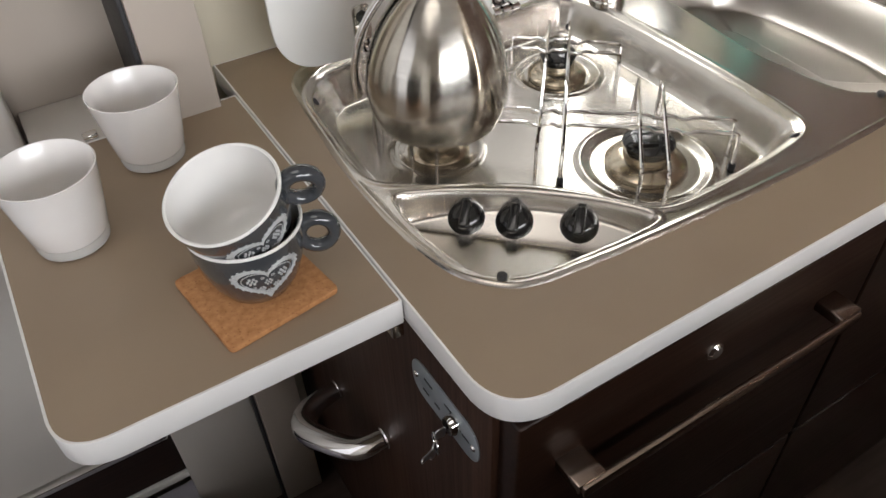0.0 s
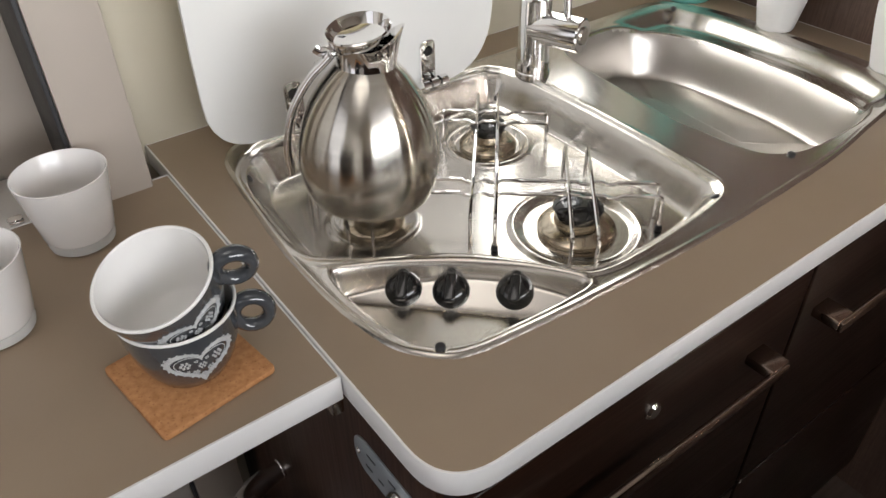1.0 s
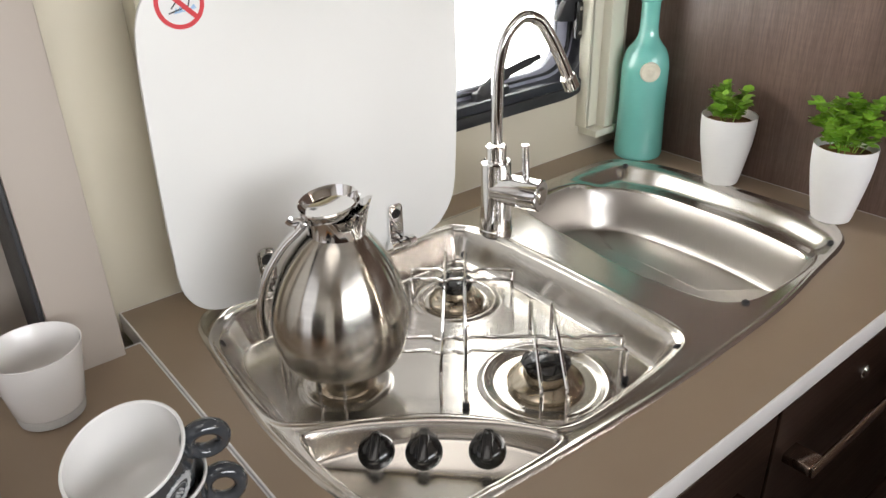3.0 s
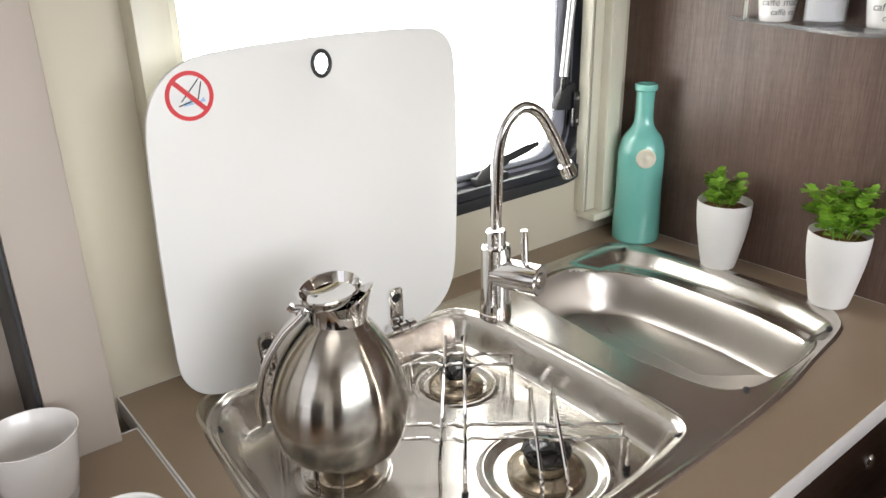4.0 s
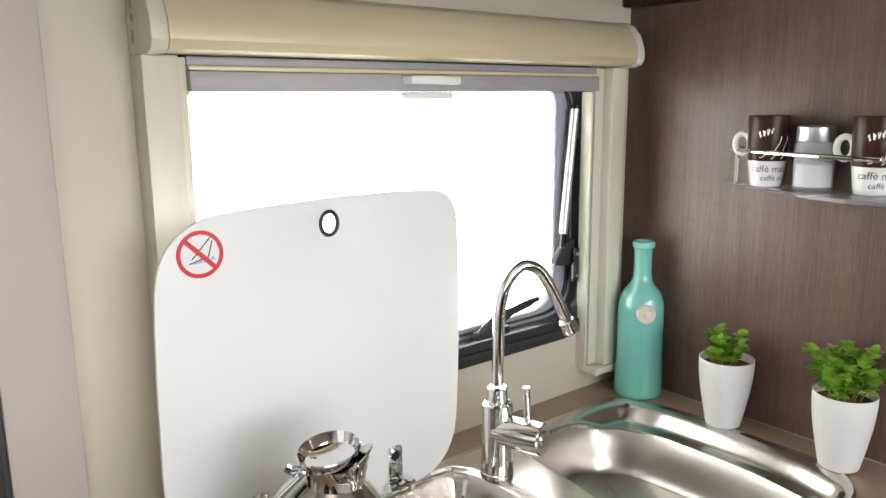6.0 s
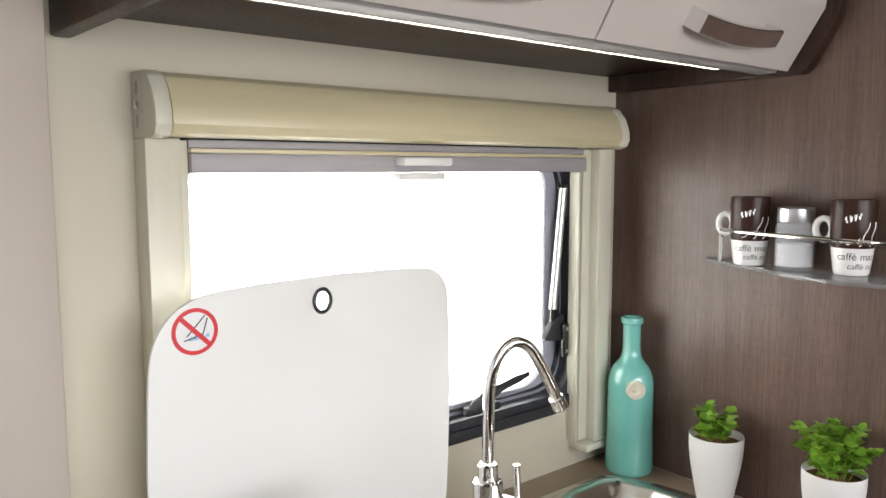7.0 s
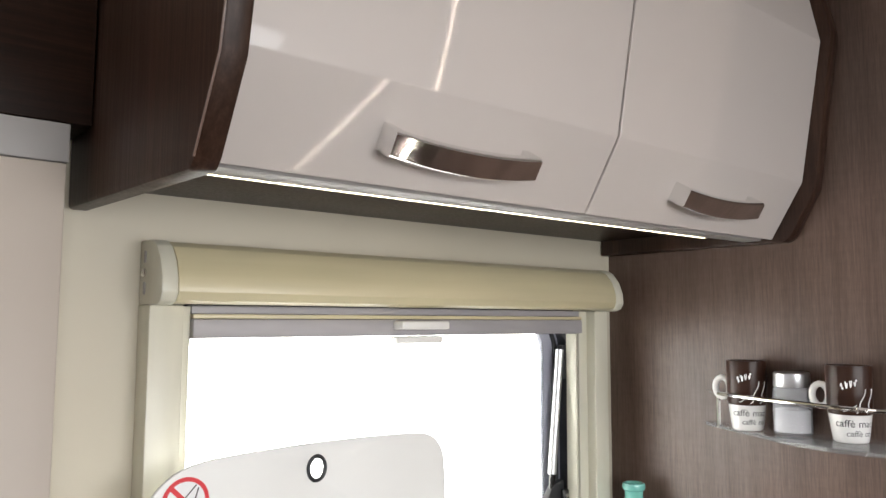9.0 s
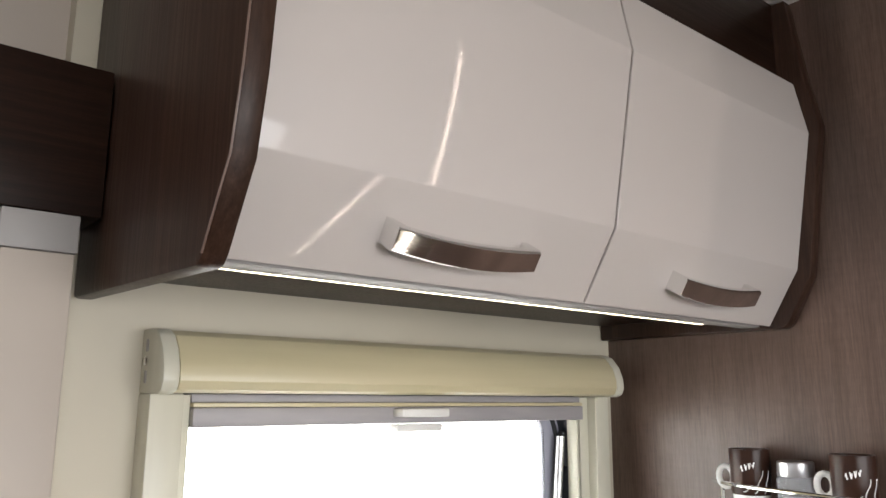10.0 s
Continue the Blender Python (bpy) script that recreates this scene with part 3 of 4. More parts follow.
def height(P, sd):
    x, y = P[:, 0], P[:, 1]
    z = np.full(len(P), RIM_Z - 0.0015)
    z -= 0.004 * sstep(sd, -0.0045, 0.0)
    z += 0.0012 * np.exp(-((sd + 0.006) / 0.003) ** 2)
    w, _ = poly_sd(P, WELL)
    z += 0.0016 * np.exp(-((w - 0.003) / 0.003) ** 2)
    base_z = np.full(len(P), FLOOR_Z)
    for (bx, by), r in BURNERS:
        d = np.hypot(x - bx, y - by)
        base_z += 0.0028 * np.exp(-((d - r) / 0.0042) ** 2) - 0.0030 * sstep(-d, -r + 0.004, -r + 0.014) + 0.006 * sstep(-d, -r * 0.62, -r * 0.45)
    z -= 0.003 * sstep(-w, 0.0, 0.004)
    z = z + (base_z - z) * sstep(-w, 0.004, 0.036)
    p, _ = poly_sd(P, PANEL)
    z += 0.0010 * np.exp(-((p - 0.0025) / 0.0025) ** 2)
    z = z + (np.minimum(panel_height(x, y), z) - z) * sstep(-p, 0.0, 0.009)
    l, _ = poly_sd(P, LEDGE)
    b, _ = poly_sd(P, BOWL)
    open_side = sstep(l - b, -0.030, -0.012)      # the ledge dies away where bowl and outline meet
    z += 0.0020 * np.exp(-((l - 0.004) / 0.004) ** 2) * (1 - open_side)
    z -= 0.024 * sstep(-l, 0.0, 0.040) * (1 - open_side)
    z += 0.0028 * np.exp(-((b - 0.005) / 0.005) ** 2) * (1 - open_side)
    z -= 0.072 * sstep(-b, -0.004, 0.032)
    z -= 0.010 * sstep(-b, 0.03, 0.13)
    return z


STEP = 0.0022
gx, gy = np.arange(0.015, 0.985, STEP), np.arange(-0.118, 0.452, STEP)
GX, GY = np.meshgrid(gx, gy, indexing="ij")
PTS = np.stack([GX.ravel(), GY.ravel()], 1)
sd, near = poly_sd(PTS, OUT)
out = sd > -STEP * 0.35
Q = PTS.copy()
Q[out] = near[out]
ZZ = height(Q, np.where(out, 0, sd))
NY = len(gy)


def pressed(name, pick, mat, label):
    """The picked cells of the pressed sheet as a mesh."""
    used, verts, faces = {}, [], []
    for i in range(len(gx) - 1):
        for j in range(NY - 1):
            ids = (i * NY + j, (i + 1) * NY + j, (i + 1) * NY + j + 1, i * NY + j + 1)
            if pick[ids[0]] == 0 or all(out[k] for k in ids):
                continue
            f = []
            for k in ids:
                if k not in used:
                    used[k] = len(verts)
                    verts.append((Q[k][0], Q[k][1], ZZ[k]))
                f.append(used[k])
            faces.append(f)
    me = bpy.data.meshes.new(name)
    me.from_pydata(verts, [], faces)
    me.validate()
    me.polygons.foreach_set("use_smooth", [True] * len(me.polygons))
    me.materials.append(mat)
    ob = new(name, me)
    ob.parent = unit
    return tagged(ob, label)


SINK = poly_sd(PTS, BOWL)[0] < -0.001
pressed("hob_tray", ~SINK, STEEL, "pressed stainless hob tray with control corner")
pressed("sink_bowl", SINK, SINK_STEEL_SHADED, "satin stainless sink bowl")
for sx, sy in ((0.088, -0.030), (0.928, 0.398), (0.908, -0.014), (0.646, -0.028)):
    zz = float(height(np.array([(sx, sy)]), np.array([-0.05]))[0])
    part("buffer", lathe([(0, 0.003), (0.003, 0.003), (0.005, 0.0015), (0.005, -0.004), (0, -0.004)], 16, pose(sx, sy, zz + 0.001)), RUBBER, unit, "black rubber buffer")

for (bx, by), r in BURNERS:
    k = r / 0.08
    b = part("burner", lathe([(0, 0.020), (0.024, 0.020), (0.028, 0.018), (0.029, 0.010), (0.034, 0.009), (0.046, 0.004), (0.049, 0.001), (0.049, -0.004), (0, -0.004)], 40, pose(bx, by, FLOOR_Z + 0.002) @ Matrix.Diagonal((k ** 0.6, k ** 0.6, 1.0, 1))), BRASS, unit, "golden-tinted steel burner base")
    cap = []
    for i in range(24):
        a = 2 * math.pi * i / 24
        rr = (0.0245 if i % 2 else 0.0225) * (1.15 if k > 0.9 else 0.95)
        cap.append(Vector((rr * math.cos(a), rr * math.sin(a))))
    part("burner_crown", slab(cap, 0.006, pose(bx, by, FLOOR_Z + 0.028), 0.0006), BLACK, b, "notched black burner crown")
    q = 1.15 if k > 0.9 else 0.95
    part("burner_cap", lathe([(0, 0.004), (0.016 * q, 0.0035), (0.024 * q, 0.001), (0.027 * q, -0.003), (0.026 * q, -0.006), (0, -0.006)], 32, pose(bx, by, FLOOR_Z + 0.034)), BLACK, b, "glossy black enamel burner cap")

# wire pan supports
GZ = 0.905


def bar_pair(a, b, feet, gap=0.029, dips=()):
    """Two parallel wires from a to b with bent-down ends; they duck under other wires at the given fractions."""
    a, b = Vector(a), Vector(b)
    d = (b - a).normalized()
    span = (b - a).length
    nrm = Vector((-d.y, d.x))
    for s in (-0.5, 0.5):
        p, q = a + nrm * gap * s, b + nrm * gap * s
        pts = [(p.x, p.y, FLOOR_Z + 0.002), (p.x, p.y, GZ - 0.006), (*(p + d * 0.002), GZ - 0.002), (*(p + d * 0.006), GZ)]
        for f in dips:
            c = p + d * span * f
            for off, drop in ((-0.010, 0.0), (-0.005, 0.0034), (0.005, 0.0034), (0.010, 0.0)):
                pts.append((*(c + d * off), GZ - drop))
        pts += [(*(q - d * 0.006), GZ), (*(q - d * 0.002), GZ - 0.002), (q.x, q.y, GZ - 0.006), (q.x, q.y, FLOOR_Z + 0.002)]
        part("support_wire", tube(pts, 0.0024, 8), CHROME, unit, "chromed wire pan support")
        for e, on in ((p, feet[0]), (q, feet[1])):
            if on and s == on:
                part("rubber_foot", lathe([(0, 0.008), (0.0036, 0.0075), (0.0046, 0.004), (0.0042, 0), (0, 0)], 12, pose(e.x, e.y, FLOOR_Z + 0.001)), RUBBER, unit)


bar_pair((0.452, 0.344), (0.250, 0.107), (0, 0.5))
bar_pair((0.445, 0.154), (0.314, 0.006), (0, 0))
bar_pair((0.141, 0.202), (0.226, 0.298), (0, 0))
bar_pair((0.127, 0.292), (0.452, 0.017), (0, -0.5), dips=(0.12, 0.20, 0.46, 0.53, 0.79, 0.86))
bar_pair((0.357, 0.331), (0.466, 0.232), (0, 0), dips=(0.33, 0.60))

# fixing holes in the corners of the tray
for hx, hy in ((0.080, 0.366), (0.502, 0.382), (0.500, -0.024)):
    q3 = np.array([(hx, hy), (hx + 0.004, hy), (hx, hy + 0.004)])
    h3 = height(q3, poly_sd(q3, OUT)[0])
    hn = Vector(((h3[0] - h3[1]) / 0.004, (h3[0] - h3[2]) / 0.004, 1.0)).normalized()
    part("fixing_plug", lathe([(0, 0.0012), (0.0045, 0.0010), (0.0055, 0.0), (0.0055, -0.003), (0, -0.003)], 20, at(Vector((hx, hy, float(h3[0]))), hn)), RUBBER, unit, "small black fixing plug")

# control knobs
pn = Vector((CHG[0] * 0.62, CHG[1] * 0.62, 1.0)).normalized()
for kx, ky in ((0.1255, 0.0885), (0.1635, 0.0535), (0.2145, 0.0085)):
    zz = float(panel_height(np.array([kx]), np.array([ky]))[0])
    m = at((kx, ky, zz - 0.001), pn)
    kn = part("knob", lathe([(0, 0.015), (0.007, 0.0146), (0.0125, 0.0128), (0.0165, 0.0095), (0.0190, 0.0055), (0.0202, 0.002), (0.0206, -0.002), (0, -0.002)], 40, m), BLACK, unit, "round glossy black control knob")
    along = Vector((CHG[0], CHG[1], -0.62)).normalized()
    turn = Matrix((pn.cross(along), along, pn)).transposed().to_4x4()
    mk = Matrix.Translation((kx, ky, zz - 0.001)) @ turn
    grip = rounded([(-0.0060, -0.0165), (0.0060, -0.0165), (0.0068, 0.0165), (-0.0068, 0.0165)], 0.005, 5)
    part("grip", slab(grip, 0.012, mk @ pose(0, 0, 0.0160), 0.0035, seg=3), BLACK, kn)

for u, w in ((0.052, 0.020), (-0.055, 0.004), (-0.002, 0.004), (0.088, 0.004)):
    q = CH0 + CHU * u + CHG * (-0.0205 + 0.026 * (u / 0.135) ** 2)
    zz = float(panel_height(np.array([q[0]]), np.array([q[1]]))[0])
    rot = Matrix((Vector((CHU[0], CHU[1], 0)), pn.cross(Vector((CHU[0], CHU[1], 0))), pn)).transposed().to_4x4()
    mark = slab(rounded([(-w / 2, -0.0017), (w / 2, -0.0017), (w / 2, 0.0017), (-w / 2, 0.0017)], 0.0008, 3), 0.0006, Matrix.Translation((q[0], q[1], zz + 0.0006)) @ rot)
    part("marking", mark, INK, unit, "small dark printed bar")

# glass lid standing up behind the hob
LID_Y = 0.408
lo = [(0.053, 0.912), (0.505, 0.905), (0.522, 1.18), (0.510, 1.352), (0.30, 1.364), (0.066, 1.345), (0.054, 1.16)]
lo = soften([Vector(p) for p in rounded([Vector(p) for p in lo], [0.075, 0.10, 0, 0.055, 0, 0.10, 0], 12)], 2)
hole_c = (0.293, 1.324)
ring_pts = [Vector((hole_c[0] + 0.0125 * math.cos(a), hole_c[1] + 0.0155 * math.sin(a))) for a in np.linspace(0, 2 * math.pi, 28, endpoint=False)]
lid = part("lid", slab(lo, 0.006, wall_frame(0, LID_Y, 0), 0.0015, [ring_pts]), LID, unit, "white glass lid standing upright")
part("grommet", tube([(p.x, LID_Y - 0.0005, p.y) for p in ring_pts], 0.0028, 8, True), RUBBER, lid, "black finger hole ring")


def on_lid(x, z, lift=0.0006):
    return wall_frame(x, LID_Y - lift, z)


def circle(r, n=40):
    return [Vector((r * math.cos(2 * math.pi * i / n), r * math.sin(2 * math.pi * i / n))) for i in range(n)]


sign = part("warning_sign", slab(circle(0.0275), 0.0004, on_lid(0.118, 1.306, 0.0005)), SIGN_WHITE, unit, "round red and white no-flame warning sticker")
part("red_ring", slab(circle(0.0285), 0.0004, on_lid(0.118, 1.306, 0.0008), 0, [circle(0.0235)]), RED, sign)
S = on_lid(0.118, 1.306, 0.0010)
part("pot_outline", slab(rounded([(-0.014, -0.011), (0.010, -0.005), (0.016, 0.015), (0.0145, 0.015), (0.009, -0.0035), (-0.014, -0.0095)], 0.0006, 2), 0.0003, S), INK, sign)
part("lid_outline", slab(rounded([(-0.010, -0.006), (0.013, 0.018), (0.012, 0.019), (-0.011, -0.005)], 0.0004, 2), 0.0003, S), INK, sign)
part("flame", slab([Vector(p) for p in [(-0.008, -0.011), (-0.005, -0.005), (-0.003, -0.010), (0, -0.003), (0.003, -0.010), (0.007, -0.002), (0.009, -0.009), (0.016, -0.003), (0.018, -0.008)]], 0.0003, S), BLUE, sign)
part("red_bar", slab([Vector(p) for p in [(-0.0195, 0.0155), (-0.0155, 0.0195), (0.0195, -0.0155), (0.0155, -0.0195)]], 0.0003, on_lid(0.118, 1.306, 0.0014)), RED, sign)
for hx in (0.173, 0.388):
    h = part("hinge", slab(rounded([(-0.013, -0.048), (0.013, -0.048), (0.013, 0.020), (-0.013, 0.020)], [0.002, 0.002, 0.010, 0.010], 8), 0.004, on_lid(hx, 0.962, 0.004), 0.001), CHROME, unit, "steel lid hinge")
    part("screw", disc(0.0085, 0.003, on_lid(hx, 0.966, 0.0045), 0.001, 20), BLACK, h, "black screw cap")
    for k in (-0.014, 0.002, 0.018):
        part("knuckle", tube([(hx + k - 0.006, LID_Y - 0.014, 0.918), (hx + k + 0.006, LID_Y - 0.014, 0.918)], 0.010, 16), CHROME, h)

# ---- tap ----
tap = thing("tap", "chrome single-lever kitchen tap with angled spout", "tap")
TX, TY = 0.550, 0.358
part("base_ring", lathe([(0, 0.010), (0.024, 0.010), (0.0265, 0.007), (0.0270, 0), (0, 0)], 32, pose(TX, TY, 0.9015)), CHROME, tap)
part("body", lathe([(0, 0.116), (0.021, 0.116), (0.0237, 0.114), (0.0240, 0.030), (0.0252, 0.026), (0.0255, 0.004), (0, 0.004)], 32, pose(TX, TY, 0.906)), CHROME, tap)
part("collar", lathe([(0, 0.026), (0.0135, 0.026), (0.0160, 0.024), (0.0160, 0.004), (0.0175, 0.002), (0.0175, 0), (0, 0)], 28, pose(TX, TY, 1.0215)), CHROME, tap)
sp = [(0, 1.05), (0.001, 1.12), (0.004, 1.175), (0.016, 1.213), (0.040, 1.234), (0.066, 1.227), (0.084, 1.204), (0.104, 1.168), (0.124, 1.126)]
sd_ = Vector((0.128, -0.044)).normalized()
spout = part("spout", tube(curve_points([(TX + sd_.x * a, TY + sd_.y * a, z) for a, z in sp], 8), 0.0092, 16), CHROME, tap)
e, f = sp[-2], sp[-1]
v = Vector((sd_.x * (f[0] - e[0]), sd_.y * (f[0] - e[0]), f[1] - e[1])).normalized()
tip = Vector((TX + sd_.x * f[0], TY + sd_.y * f[0], f[1]))
part("aerator", lathe([(0, 0.018), (0.0095, 0.018), (0.0125, 0.015), (0.0125, -0.004), (0.011, -0.006), (0, -0.006)], 24, at(tip - v * 0.010, v)), CHROME, spout)
ld = Vector((0.33, -0.94, 0.0)).normalized()
lb = Vector((TX, TY, 0.978))
lever = part("lever_housing", lathe([(0, 0.078), (0.0230, 0.078), (0.0248, 0.0765), (0.0248, 0.0), (0, 0.0)], 28, at(lb, ld)), CHROME, tap)
part("lever_cap", lathe([(0, 0.003), (0.012, 0.003), (0.014, 0), (0, 0)], 24, at(lb + ld * 0.078, ld)), STEEL, lever)
lp = lb + ld * 0.052
part("lever_pin", tube([lp + Vector((0, 0, 0.010)), lp + Vector((-0.002, 0.002, 0.078))], 0.0055, 14), CHROME, lever)

# ---- vacuum jug on the hob ----
JX, JY, JZ = 0.1763, 0.2299, 0.9076
jug = thing("vacuum_jug", "brushed steel vacuum jug with open chrome lid on the hob", "jug")
prof = [(0, 0), (0.068, 0), (0.0735, 0.0015), (0.0770, 0.008), (0.0812, 0.022), (0.0836, 0.038), (0.0838, 0.053), (0.0818, 0.072), (0.0772, 0.092), (0.0700, 0.112), (0.0600, 0.131), (0.0485, 0.148), (0.0395, 0.159), (0.0335, 0.165)]
pp = curve_points([(r, 0, z) for r, z in prof[1:]], 5)
jb = part("body", lathe([(0, 0)] + [(p.x, p.z) for p in pp] + [(0, 0.165)], 72), JUG_STEEL, jug)
jb.matrix_basis = pose(JX, JY, JZ)
jug.matrix_world = Matrix.Translation((JX, JY, JZ)) @ Matrix.Rotation(radians(3.0), 4, "Y") @ Matrix.Scale(0.9725, 4) @ Matrix.Translation((-JX, -JY, -JZ))    # leans a little on the wires
fr = Vector((0.782, -0.623, 0))     # spout side
sdv = Vector((0.623, 0.782, 0))


def collar(prof2, lift=0.0, lean=0.0):
    bm = lathe(prof2, 48)
    for vtx in bm.verts:
        r = math.hypot(vtx.co.x, vtx.co.y)
        if r > 1e-5:
            c = (vtx.co.x * fr.x + vtx.co.y * fr.y) / r
            k = max(0.0, vtx.co.z) / 0.04
            beak = max(0.0, c) ** 3
            vtx.co.x += fr.x * beak * 0.010 * k
            vtx.co.y += fr.y * beak * 0.010 * k
            vtx.co.z += beak * lift * k
    bm.transform(pose(JX, JY, JZ + 0.161))
    return bm


part("collar", collar([(0.0338, 0), (0.0333, 0.010), (0.0338, 0.018), (0.0352, 0.025), (0.0360, 0.028), (0.0340, 0.028), (0.031, 0.020), (0.029, 0.012), (0, 0.010)], 0.030), CHROME, jug, "mirror chrome pouring collar")
hm = Matrix.Translation(Vector((JX, JY, JZ + 0.193)) - fr * 0.006) @ Matrix.Rotation(radians(-9), 4, sdv) @ Matrix.Rotation(radians(9), 4, fr)
part("lid", lathe([(0, -0.004), (0.018, -0.003), (0.029, 0.001), (0.033, 0.009), (0.0355, 0.0125), (0.0370, 0.011), (0.035, 0.002), (0.031, -0.006), (0.030, -0.010), (0, -0.010)], 48, hm), CHROME, jug, "dished mirror chrome lid slightly raised")
part("thumb_rest", tube(curve_points([Vector((JX, JY, JZ + 0.188)) - fr * d + Vector((0, 0, h)) for d, h in ((0.034, -0.014), (0.042, -0.011), (0.050, -0.012), (0.056, -0.008))], 6), 0.006, 10, flat=0.5), CHROME, jug)
hp = curve_points([Vector((JX, JY, JZ)) - fr * d + Vector((0, 0, h)) for d, h in ((0.037, 0.176), (0.046, 0.166), (0.060, 0.151), (0.075, 0.128), (0.0865, 0.104), (0.0935, 0.076), (0.0960, 0.052), (0.0930, 0.026))], 8)


def strap(pts, half, thick):
    """Flat band with rounded edges that follows the body."""
    bm = bmesh.new()
    rows = []
    for i, p in enumerate(pts):
        t = (pts[min(i + 1, len(pts) - 1)] - pts[max(i - 1, 0)]).normalized()
        n = sdv.cross(t).normalized()
        rows.append([bm.verts.new(p + sdv * half * math.copysign(abs(math.cos(a)) ** 0.5, math.cos(a)) + n * thick * math.sin(a)) for a in np.linspace(0, 2 * math.pi, 20, endpoint=False)])
    for a, b in zip(rows, rows[1:]):
        for k in range(20):
            bm.faces.new((a[k], b[k], b[(k + 1) % 20], a[(k + 1) % 20]))
    bm.faces.new(rows[0][::-1])
    bm.faces.new(rows[-1])
    return bm


part("handle", strap(hp, 0.0185, 0.0048), CHROME, jug, "curved chrome handle")

# ---- window fittings ----
stay = thing("window_stay", "silver telescopic window stay on black hinges", "window stay")
part("rod", tube([(0.905, YW + 0.010, 1.462), (0.882, YW + 0.012, 1.225)], 0.0085, 12), ALU, stay, "silver tube")
part("inner_rod", tube([(0.882, YW + 0.012, 1.226), (0.880, YW + 0.012, 1.190)], 0.006, 10), BLACK, stay)
part("upper_bracket", box(0.908, 0.920, YW + 0.004, YW + 0.020, 1.405, 1.470, 0.002), RUBBER, stay)
part("lower_bracket", slab(rounded([(0.852, 1.165), (0.905, 1.160), (0.912, 1.215), (0.880, 1.205)], 0.008, 4), 0.014, wall_frame(0, YW + 0.006, 0), 0.002), RUBBER, stay)
part("pivot", box(0.898, 0.914, YW - 0.004, YW + 0.006, 1.128, 1.196, 0.003), BLACK, stay)
for z in (1.140, 1.184):
    part("screw", disc(0.004, 0.003, at((0.906, YW - 0.006, z), (0, -1, 0)), 0.001, 16), CHROME, stay)
latch = thing("window_latch", "black plastic window latch handle on the lower frame", "window latch")
part("base", box(0.640, 0.720, YW - 0.012, YW + 0.004, 1.062, 1.078, 0.004), RUBBER, latch)
part("grip", tube(curve_points([(0.655, YW - 0.010, 1.072), (0.675, YW - 0.022, 1.098), (0.720, YW - 0.028, 1.112), (0.775, YW - 0.028, 1.122)], 6), [0.012] * 4 + [0.010] * 6 + [0.007] * 6 + [0.005] * 3, 10, flat=0.7), RUBBER, latch)

blind = thing("roller_blind", "ivory aluminium roller blind cassette with side rails", "roller blind")
prof = [(YW, 1.540), (0.452, 1.538), (0.440, 1.542), (0.434, 1.553), (0.435, 1.570), (0.443, 1.592), (0.458, 1.610), (0.474, 1.617), (YW, 1.617)]


def extruded(profile, x0, x1, bevel=0.0, bm=None):
    """A profile of (y, z) pairs drawn along x."""
    own = bmesh.new()
    a = [own.verts.new((x0, y, z)) for y, z in profile]
    b = [own.verts.new((x1, y, z)) for y, z in profile]
    n = len(profile)
    own.faces.new(a)
    own.faces.new(b[::-1])
    for i in range(n):
        own.faces.new((a[i], b[i], b[(i + 1) % n], a[(i + 1) % n]))
    bmesh.ops.recalc_face_normals(own, faces=own.faces[:])
    if bevel:
        ed = [e for e in own.edges if e.calc_face_angle(0) > 0.35]
        bmesh.ops.bevel(own, geom=ed, offset=bevel, segments=2, affect="EDGES", profile=0.5)
    return merge(bm, own)


cassette = part("cassette", extruded(prof, 0.1115, 0.966, 0.001), IVORY_WARM_LIT, blind)
big = [(YW, 1.537)] + [(y + (0.47 - y) * -0.04, z + (z - 1.577) * 0.04) for y, z in prof[1:-1]] + [(YW, 1.620)]
for x0, x1 in ((0.090, 0.111), (0.9665, 0.988)):
    c = part("end_cap", extruded(big, x0, x1, 0.003), RAIL, blind, "moulded ivory end cap")
    if x0 < 0.5:
        part("screw", disc(0.006, 0.004, at((0.087, 0.496, 1.578), (-1, 0, 0)), 0.0015, 16), CHROME, c)
        for z in (1.598, 1.558):
            part("slot", slab(rounded([(-0.004, -0.008), (0.004, -0.008), (0.004, 0.008), (-0.004, 0.008)], 0.003, 4), 0.001, pose(0.0892, 0.496, z, 90, 0, -90)), BLIND, c)
for x0, x1, x2, x3 in ((0.090, 0.134, 0.1345, 0.150), (0.949, 0.988, 0.924, 0.9485)):
    r = part("side_rail", box(x0, x1, 0.474, YW, 0.955, 1.537, 0.002), RAIL, blind)
    part("guide_channel", box(x2, x3, 0.494, YW, 0.957, 1.536, 0.001), RAIL, r)
    part("rail_foot", box(x0 - (0.028 if x0 > 0.5 else 0), x1 + 0.004, 0.470, YW, 0.940, 0.9545, 0.002), RAIL, r)
part("guide_lip", box(0.9125, 0.9165, 0.492, YW, 0.957, 1.493, 0.0008), RAIL, blind)
part("brush_seal", box(0.9170, 0.9235, 0.500, YW, 0.960, 1.495, 0.0006), RUBBER, blind, "dark brush seal")
rail = part("pull_rail", box(0.1505, 0.9235, 0.484, 0.504, 1.494, 1.5195, 0.002), BLIND, blind, "grey pull rail of the blind")
part("upper_rail", box(0.1505, 0.9235, 0.492, 0.506, 1.5265, 1.5372, 0.001), BLIND, blind, "grey rail of the insect screen")
part("ivory_strip", box(0.1505, 0.9235, 0.485, 0.506, 1.5200, 1.5260, 0.001), IVORY_WARM_LIT, blind, "thin ivory strip between the rails")
